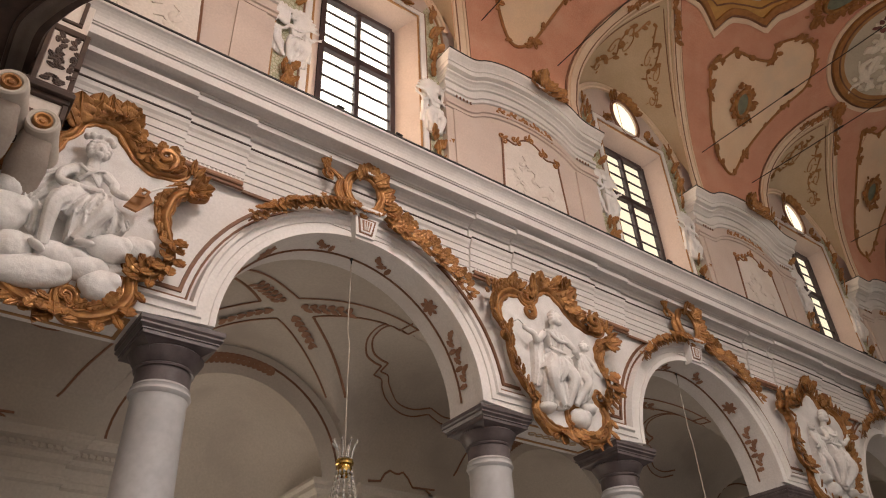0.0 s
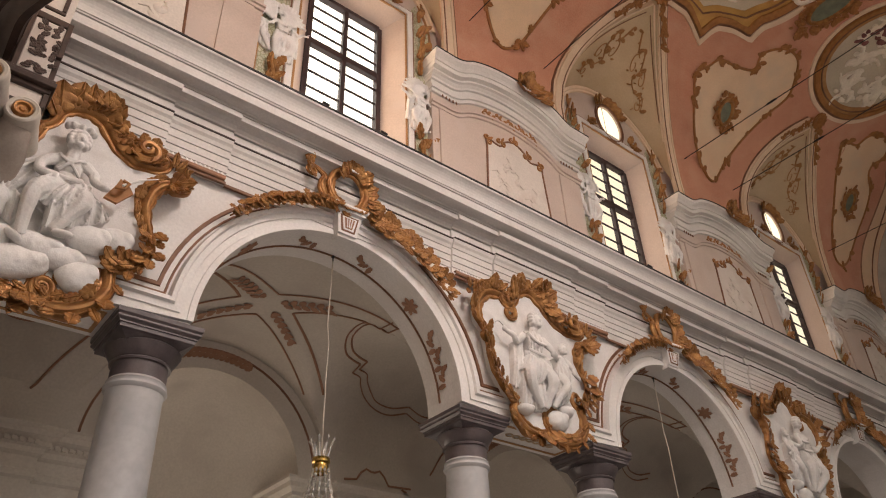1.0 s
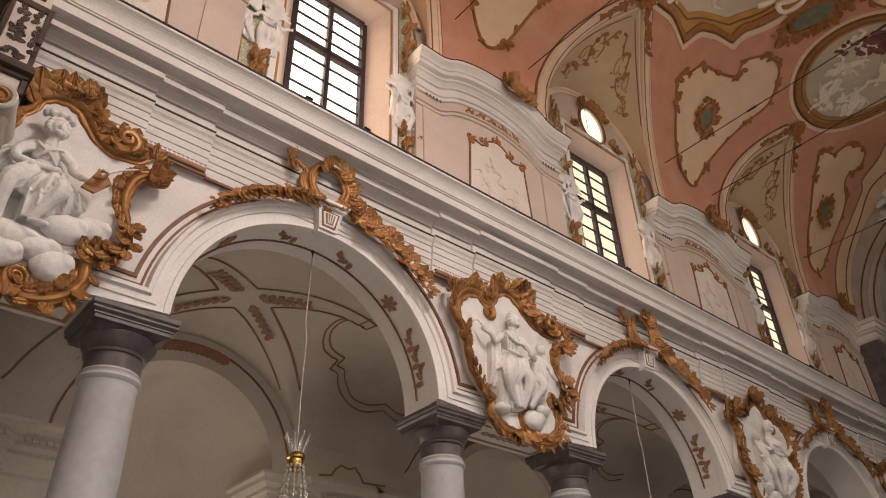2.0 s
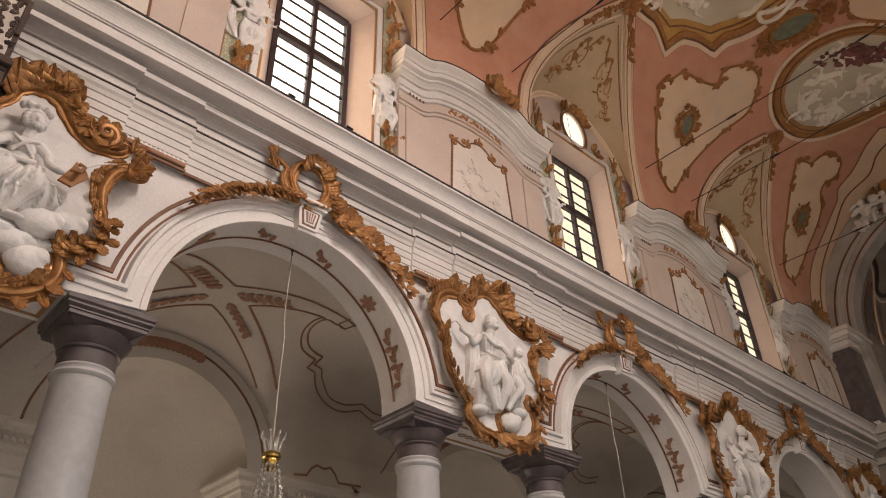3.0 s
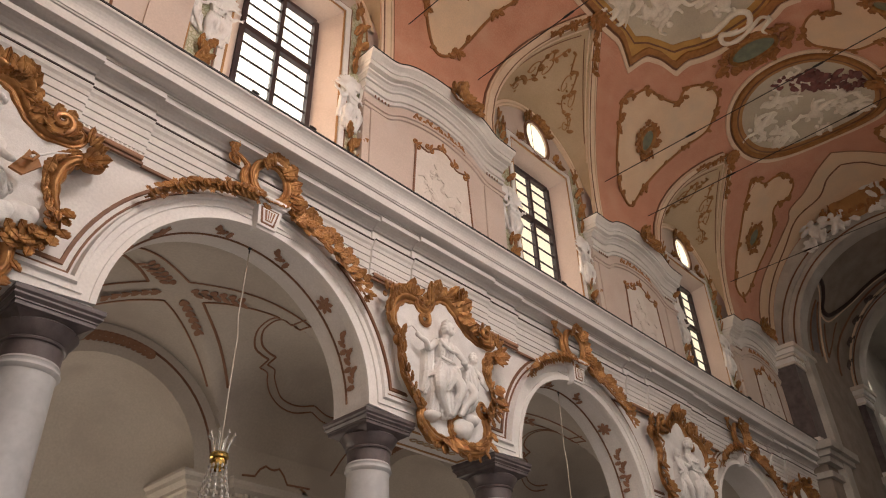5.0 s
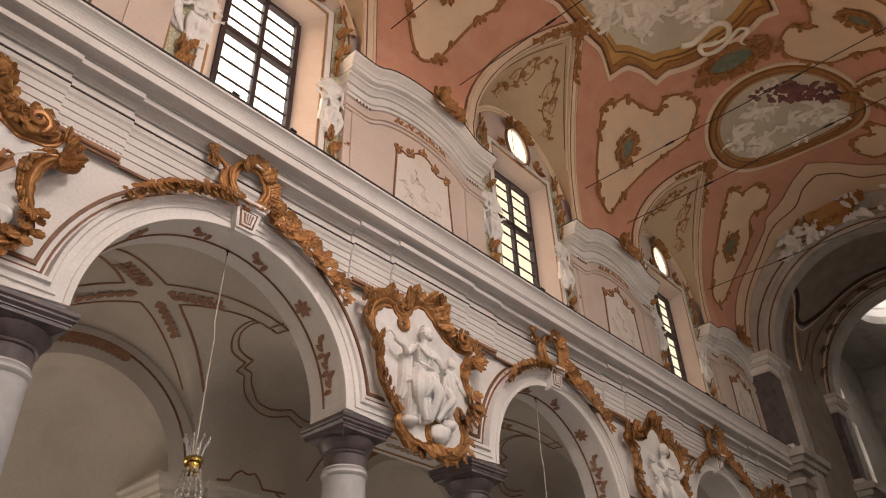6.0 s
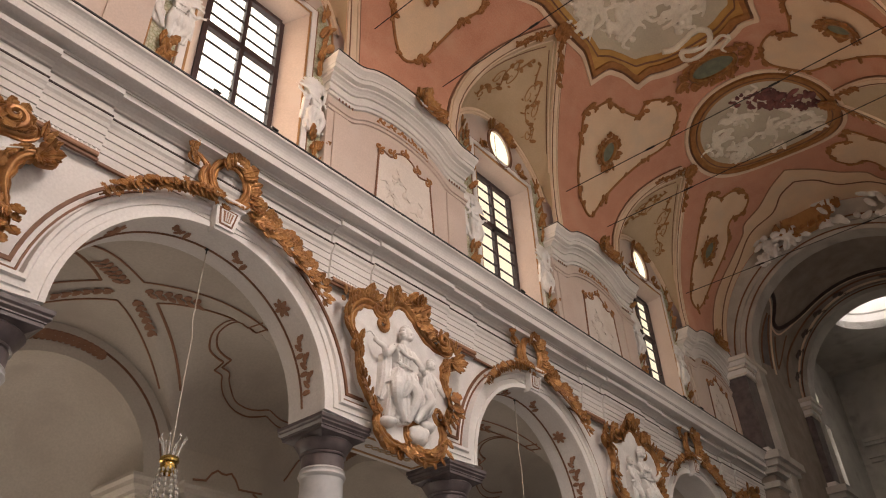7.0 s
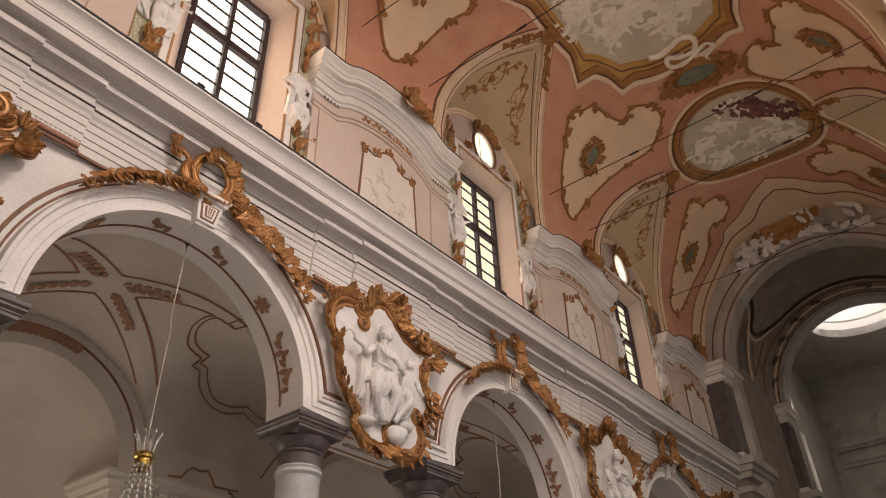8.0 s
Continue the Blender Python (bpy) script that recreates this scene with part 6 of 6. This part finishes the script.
# soffit of the gallery, its curved edge and the dark boards beyond
rim = spline([(-0.28, 0.05), (-0.29, -0.42), (-0.28, -0.73), (-0.21, -0.97), (-0.09, -1.25), (0.10, -1.55)], 6, False)
bm = bmesh.new()
grid(bm, [[(x - 0.19 * t, y, 0.70 + 0.10 * math.sin(math.pi * t)) for x, y in rim] for t in [k / 8 for k in range(9)]])
grid(bm, [[(x - d, y, z) for x, y in rim] for d, z in ((0.0, 0.70), (0.0, 1.02))])
part("soffit", bm, BELLY, e, "grey-brown coved soffit", smooth=True)
bm = bmesh.new()
grid(bm, [[(x + d, y, z) for x, y in rim] for d, z in ((-0.03, 0.68), (0.035, 0.68), (0.05, 0.71), (0.035, 0.74), (0.06, 0.76), (0.06, 0.80), (0.0, 0.82))])
part("rim", bm, DARKWOOD, e, "dark moulded rim", smooth=False)
bm = bmesh.new()
tube(bm, [(x - 0.19, y, 0.70) for x, y in rim], 0.022, 6)
part("bead", bm, DARKWOOD, e)
bm = bmesh.new()
plate(bm, [[(x - 0.19, y) for x, y in rim] + [(-2.6, -1.55), (-2.6, 0.05)]], lambda u, v, h: (u, v, 0.72 + h), 0.0, 0.05)
part("underside", bm, DARKWOOD, e, "dark wooden boards under the gallery")
LEAF_D = leaf_mesh("leaf", DARKWOOD, 3, 0.1, 0.4)
for i in range(34):             # dark leaves round the panel and a sprig in its middle
    if i < 8:
        u, v = 0.045, 0.50 + 0.07 * i
    elif i < 13:
        u, v = 0.03 - 0.04 * (i - 8), 1.05 + 0.008 * (i % 2)
    elif i < 18:
        u, v = 0.03 - 0.04 * (i - 13), 0.49
    else:
        a = 2.4 * i
        u, v = -0.09 + 0.045 * math.cos(a) * (i % 3) * 0.6, 0.78 + 0.09 * math.sin(a) * (i % 4) * 0.5
    a = rng.uniform(0, 6.28)
    share("leaf", LEAF_D, pan, Matrix.Translation((u, -0.426, v)) @ Euler((radians(90), 0, 0)).to_matrix().to_4x4() @ Euler((0, 0, a)).to_matrix().to_4x4() @ Matrix.Diagonal((0.085, 0.075, 0.05, 1)))
for dx, dy, dz in ((-0.02, -0.54, -0.12), (-0.34, -0.82, -0.08)):
    bm = bmesh.new()            # scroll that faces the nave, its body drawn back to the wall
    prof = [(0.0, 0.0), (0.085, 0.0), (0.10, -0.02), (0.125, -0.025), (0.14, -0.01), (0.145, 0.05), (0.135, 0.2), (0.14, 0.5)]
    lathe(bm, [(r, z) for r, z in prof], 28)
    # aisle plaster, not white, stands in for the gallery's shade on the drum
    drum = part("console", bm, AISLE, e, "white scrolled console, greyed for shade", smooth=True, m=Matrix.Translation((dx, dy, dz)) @ Euler((radians(-90), 0, radians(-12))).to_matrix().to_4x4())
    bm = bmesh.new()
    rows = []
    for t, y, z, w in ((0, 0.03, 0.1, 0.14), (0.2, 0.05, -0.14, 0.14), (0.45, 0.16, -0.30, 0.17), (0.7, 0.30, -0.40, 0.15), (1.0, 0.5, -0.62, 0.06)):
        rows.append([(dx + w * math.cos(q), dy + y + 0.16 * (1 + math.sin(q)) * (1 - 0.5 * t), dz + z) for q in [2 * math.pi * i / 18 for i in range(18)]])
    grid(bm, rows, True)
    # brown-grey for its stains and for the shade below the drum
    part("console_body", bm, BELLY, e, "stained grey swelling console body, darkened for shade", smooth=True)
    bm = bmesh.new()
    lathe(bm, [(0.0, 0.02), (0.02, 0.018), (0.03, 0.004), (0.045, 0.006), (0.058, 0.03), (0.074, 0.032), (0.084, 0.012), (0.084, -0.02)], 20)
    part("rosette", bm, GOLD, e, "gilded rosette", smooth=True, m=Matrix.Translation((dx, dy - 0.004, dz)) @ Euler((radians(90), 0, 0)).to_matrix().to_4x4())

# ---- crossing at the east end ----
GREYP = mat("grey_crossing_plaster", (0.56, 0.53, 0.48), (0.44, 0.41, 0.38), 0.8, 1.2, 30, 0.1, dirt=((0.36, 0.32, 0.29), 1.5))
DARKP = mat("dark_crossing_brown", (0.36, 0.30, 0.25), (0.25, 0.205, 0.17), 0.8, 2, 30, 0.1)
def side_plate(x):
    return lambda u, v, h: (x - h, u, v)
def arch_loop(r, zs, half, top, rz):
    return [(YC + half, 0), (YC + half, top), (YC - half, top), (YC - half, 0), (YC - r, 0), (YC - r, zs)] + arc(YC, zs, r, 180, 0, 36, rz)[1:-1] + [(YC + r, zs), (YC + r, 0)]
for x, r, rz, zs, th, mt, lab in ((17.55, 2.95, 2.95, 11.2, 0.5, GREYP, "grey painted triumphal arch wall before the crossing"), (22.0, 2.78, 2.95, 11.3, 0.6, GREYP, "grey plaster arch wall of the crossing")):
    bm = bmesh.new()
    plate(bm, [arch_loop(r, zs, 6.0, 16.4, rz)], side_plate(x), -th, 0)
    thing("wall_arch", bm, mt, lab, "wall", kind="structure")
    for k, (d0, d1, o, m2) in enumerate(((0.0, 0.12, 0.05, mt), (0.16, 0.2, 0.02, BROWN), (0.34, 0.46, 0.07, mt), (0.5, 0.54, 0.02, BROWN))):
        bm = bmesh.new()
        grid(bm, [[(x - h, a, b) for a, b in arc(YC, zs, r + d, 0, 180, 40, rz + d)] for d, h in ((d0, 0), (d0, o), (d1, o), (d1, 0))])
        thing("trim", bm, m2, "moulding round the crossing arch", "trim", kind="structure")
def soffit_z(a, h=0.0):
    """The crossing soffit's cross-section at the angle a."""
    return YC + (3.0 - h) * math.cos(radians(a)), 11.25 + (3.25 - h) * math.sin(radians(a))
bm = bmesh.new()
grid(bm, [[(x, *q) for q in [(YC + 3.0, 0)] + [soffit_z(5 * k) for k in range(37)] + [(YC - 3.0, 0)]] for x in (18.0, 18.6, 19.2, 20.0, 21.0, 22.0)])
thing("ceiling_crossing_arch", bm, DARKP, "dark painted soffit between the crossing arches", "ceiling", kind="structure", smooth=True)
for s in (1, -1):
    for (x0, x1, y0, y1) in ((16.8, 18.05, -0.42, 0.2), (21.3, 22.05, -0.76, -0.4)):
        e = empty("pilaster", pose(0, 0, 0) if s > 0 else pose(0, 0, 0), "grey marble pilaster with a white capital at the crossing", "pilaster", "crossing pilasters")
        Y = (lambda y: y) if s > 0 else (lambda y: SOUTH - y)
        def bx(z0, z1, o):
            b2 = bmesh.new()
            box(b2, x0 - o, x1 + o, min(Y(y0 - o), Y(y1)), max(Y(y0 - o), Y(y1)), z0, z1)
            return b2
        # pedestal borrows the soffit's dark colour to stand in for the unlit pier
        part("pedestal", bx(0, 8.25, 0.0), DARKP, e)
        part("base", bx(8.25, 8.45, 0.06), WHITE, e)
        part("shaft", bx(8.45, 10.55, 0.0), DARKSTONE if s > 0 else GREYP, e, "dark veined marble shaft")
        for k, (z0, z1, o) in enumerate(((10.55, 10.62, 0.05), (10.62, 10.78, 0.02), (10.78, 10.86, 0.08), (10.86, 11.0, 0.14), (11.0, 11.12, 0.2))):
            part("capital_course", bx(z0, z1, o), WHITE if k % 2 else CREAM, e)
        for i in range(7):
            b2 = bmesh.new()
            xx = x0 + (x1 - x0) * (i + 0.5) / 7
            box(b2, xx - 0.04, xx + 0.04, min(Y(y0 - 0.06), Y(y0)), max(Y(y0 - 0.06), Y(y0)), 10.63, 10.77)
            part("dentil", b2, WHITE, e)
        # courses in grey, not white, to carry the dim light at the pier
        for z0, z1, o in ((7.4, 7.55, 0.1), (7.75, 7.9, 0.15), (7.9, 8.05, 0.25), (8.05, 8.25, 0.36)):
            part("cornice_course", bx(z0, z1, o), GREYP, e)
soffit = scene.objects["ceiling_crossing_arch"]
for w in (1, -1):                 # painted frames and ribbons on the soffit, mirrored about its crown
    def on_soffit(x, a, h=0.02):
        y, z = soffit_z(a, h)
        return (x, y if w > 0 else SOUTH - y, z)
    for name, mt, r, pts in (("ribbon", NIGHT, 0.075, [(18.3, 52), (18.15, 47), (18.7, 43), (19.0, 38), (19.2, 32), (19.8, 33), (20.6, 46), (20.9, 62), (21.0, 90)]),
                             ("ribbon", RIB, 0.03, [(18.2, 50), (18.05, 45), (18.6, 40), (18.9, 35), (19.2, 29), (19.9, 30), (20.75, 46), (21.05, 62), (21.15, 90)]),
                             ("field_line", BROWN, 0.035, [(18.45, 4), (18.5, 20), (18.6, 34)]), ("field_line", BROWN, 0.035, [(19.2, 5), (19.1, 16), (18.75, 34)]),
                             ("field_line", RIB, 0.04, [(19.45, 3), (19.35, 15), (19.05, 31)]), ("field_line", BROWN, 0.03, [(19.8, 8), (19.7, 16), (19.5, 26)]),
                             ("field_line", BROWN, 0.03, [(19.8, 8), (20.2, 18), (20.35, 32)]), ("field_line", BROWN, 0.04, [(20.6, 2), (20.7, 20), (21.1, 40), (21.35, 65), (21.4, 90)]),
                             ("rib", RIB, 0.05, [(21.75, 2), (21.75, 45), (21.75, 90)])):
        bm = bmesh.new()
        tube(bm, [on_soffit(x, a, 0.005) for x, a in spline(pts, 7, False)], r, 6)
        part(name, bm, mt, soffit, "", smooth=True)
    bm = bmesh.new()
    plate(bm, [[(18.5, 4), (19.12, 6), (19.05, 16), (18.78, 32), (18.6, 32)]], lambda u, v, h: on_soffit(u, v, h), 0.002, 0.008, 2.0)
    part("dark_field", bm, DARKSTONE, soffit, "dark grey painted field")
    for a in (12, 26, 40, 55, 72):     # painted sprigs on the second arch
        for k in range(6):
            q = a + 2 * (k % 3)
            n = Vector((0, -w * math.cos(radians(q)), -math.sin(radians(q))))
            d = Vector((math.cos(k), 0, 0)) + Vector((1, 0, 0)).cross(n) * math.sin(k)
            share("leaf", LEAF_D, soffit, Matrix.Translation(on_soffit(21.6 + 0.08 * (k - 3), q, 0.03)) @ Matrix((d, n.cross(d), n)).transposed().to_4x4() @ Matrix.Diagonal((0.22, 0.2, 0.1, 1)))
# stucco cresting over the triumphal arch
e = empty("arch_cresting", pose(17.5, YC, 14.45), "white and gilded stucco cresting on the triumphal arch", "cresting")
bm = bmesh.new()
r = random.Random(9)
for y0, z0, k in ((1.55, 0.05, 0.9), (0.95, 0.10, 0.7), (-0.35, 0.75, 0.8), (-1.6, 0.45, 0.9)):     # winged children
    for u, v, ru, rv in ((0, 0, 0.2, 0.24), (0.05, 0.34, 0.13, 0.14), (-0.28, 0.12, 0.2, 0.08), (0.28, 0.05, 0.22, 0.08), (-0.16, -0.34, 0.1, 0.24), (0.16, -0.38, 0.1, 0.26), (-0.32, 0.3, 0.16, 0.12), (0.34, 0.28, 0.16, 0.12)):
        blob(bm, (-0.16 - 0.08 * r.random(), y0 + k * u, z0 + k * v), (0.1 * k, ru * k, rv * k), (r.uniform(-40, 40), 0, 0))
for i in range(46):
    t = r.uniform(-1.0, 1.0)
    blob(bm, (-0.08 - r.uniform(0, 0.08), 1.9 * t, 0.1 - 0.5 * t * t + r.uniform(-0.12, 0.12)), (0.08, r.uniform(0.08, 0.22), r.uniform(0.06, 0.12)), (r.uniform(-50, 50), 0, 0))
fuse(part("stucco", bm, STUCCO, e, "white stucco clouds and children"), 0.02, 0.03)
bm = bmesh.new()
lathe(bm, [(0.0, 0.0), (0.34, 0.02), (0.44, 0.12), (0.52, 0.14), (0.58, 0.05), (0.6, 0.0)], 24)
part("shield", bm, OCHRE, e, "ochre carved shield", smooth=True, m=Matrix.Translation((-0.1, 0.3, 0.52)) @ Euler((0, radians(-90), 0)).to_matrix().to_4x4() @ Matrix.Diagonal((0.9, 1.25, 1, 1)))
for i in range(40):
    a = 2 * math.pi * i / 40
    share("leaf", LEAF_C2, e, Matrix.Translation((-0.18, 0.3 + 0.8 * math.cos(a) * r.uniform(0.8, 1.3), 0.5 + 0.5 * math.sin(a) * r.uniform(0.8, 1.2))) @ Euler((r.uniform(0, 6.2), radians(-90), 0)).to_matrix().to_4x4() @ Matrix.Diagonal((0.26, 0.26, 0.2, 1)))
# crossing beyond: walls, flat ring under the drum, lit drum
bm = bmesh.new()
hole = [(24.0 + 1.75 * math.cos(a), YC - 0.1 + 1.75 * math.sin(a)) for a in [2 * math.pi * i / 40 for i in range(40)]]
plate(bm, [[(22.3, YC - 5), (30, YC - 5), (30, YC + 5), (22.3, YC + 5)], hole], lambda u, v, h: (u, v, 14.6 + h), 0.0, 0.3)
thing("ceiling_crossing", bm, GREYP, "grey crossing ceiling round the open drum", "ceiling", kind="structure")
bm = bmesh.new()
lathe(bm, [(1.75, 14.6), (1.75, 15.2), (1.7, 15.25), (1.7, 16.6), (1.2, 17.4), (0.0, 17.9)], 40, 24.0, YC - 0.1)
thing("dome", bm, WHITE, "white drum and dome lit from its windows", "dome", kind="structure", smooth=True)
bm = bmesh.new()
plate(bm, [[(22.3, 0), (30, 0), (30, 14.7), (22.3, 14.7)], [(23.9, 8.3), (25.4, 8.3), (25.4, 11.4), (23.9, 11.4)], [(24.65 + 0.5 * math.cos(a), 12.4 + 0.45 * math.sin(a)) for a in [2 * math.pi * i / 20 for i in range(20)]]], front(-0.3), -0.4, 0)
thing("wall_transept_north", bm, GREYP, "grey plaster crossing wall with a tall window", "wall", kind="structure")
bm = bmesh.new()
box(bm, 22.3, 30, SOUTH - 0.2, SOUTH + 0.3, 0, 14.7)
thing("wall_transept_south", bm, GREYP, "grey plaster crossing wall", "wall", kind="structure")
bm = bmesh.new()
plate(bm, [[(YC + 4.5, 0), (YC + 4.5, 14.8), (YC - 4.5, 14.8), (YC - 4.5, 0)]], side_plate(29.0), -0.4, 0)
thing("wall_east", bm, GREYP, "grey plaster wall behind the crossing", "wall", kind="structure")
bm = bmesh.new()
for z0, z1, o in ((10.9, 11.05, 0.1), (11.05, 11.2, 0.18), (11.2, 11.5, 0.12), (11.5, 11.62, 0.3), (11.62, 11.75, 0.4)):
    box(bm, 29.0 - o, 29.05, YC - 4.4, YC + 2.95, z0, z1)
thing("cornice_east", bm, GREYP, "grey moulded cornice of the crossing", "cornice", kind="structure")
bm = bmesh.new()
grid(bm, [[(28.95 - h, a, b) for a, b in arc(YC - 0.3, 11.8, q, 0, 180, 24)] for q, h in ((1.7, 0), (1.7, 0.1), (1.9, 0.1), (1.9, 0.0))])
thing("trim", bm, GREYP, "arched moulding on the crossing wall", "trim", kind="structure")
e = empty("window_2", pose(24.65, -0.15, -0.9), "tall barred window in the crossing wall", "window", "", "structure")
for x in (-0.72, 0, 0.72):
    bm = bmesh.new()
    box(bm, x - 0.03, x + 0.03, -0.02, 0.02, 9.2, 12.3)
    part("mullion", bm, WOOD, e)
for k in range(9):
    bm = bmesh.new()
    box(bm, -0.75, 0.75, -0.015, 0.015, 9.3 + 0.36 * k, 9.34 + 0.36 * k)
    part("glazing_bar", bm, WOOD, e)
bm = bmesh.new()
bm.faces.new([bm.verts.new(q) for q in ((22.5, 1.0, 7.5), (30, 1.0, 7.5), (30, 1.0, 14.2), (22.5, 1.0, 14.2))])
thing("backdrop", bm, BACK, "bright white sky outside the crossing window", "sky", kind="structure")

# ---- small spotlights on the cornice ----
def spotlight(x, first=[None]):
    m = pose(x, -0.40, 8.26)
    if first[0]:
        return copy_thing(first[0], m)
    e = empty("spotlight", m, "small black spotlight on the cornice's edge", "spotlight", "spotlights on the cornice")
    bm = bmesh.new()
    lathe(bm, [(0.0, 0.0), (0.035, 0.0), (0.035, 0.012), (0.012, 0.015), (0.012, 0.04)], 14)
    part("foot", bm, BLACK, e)
    bm = bmesh.new()
    lathe(bm, [(0.0, -0.06), (0.03, -0.06), (0.045, -0.02), (0.05, 0.03), (0.052, 0.045), (0.045, 0.045), (0.04, 0.02), (0.0, 0.02)], 18)
    part("head", bm, BLACK, e, smooth=True, m=Matrix.Translation((0, 0, 0.07)) @ Euler((radians(55), 0, 0)).to_matrix().to_4x4())
    first[0] = e
    return e
for c in XS:
    for u in (-0.67, 0.19):
        spotlight(c + u)
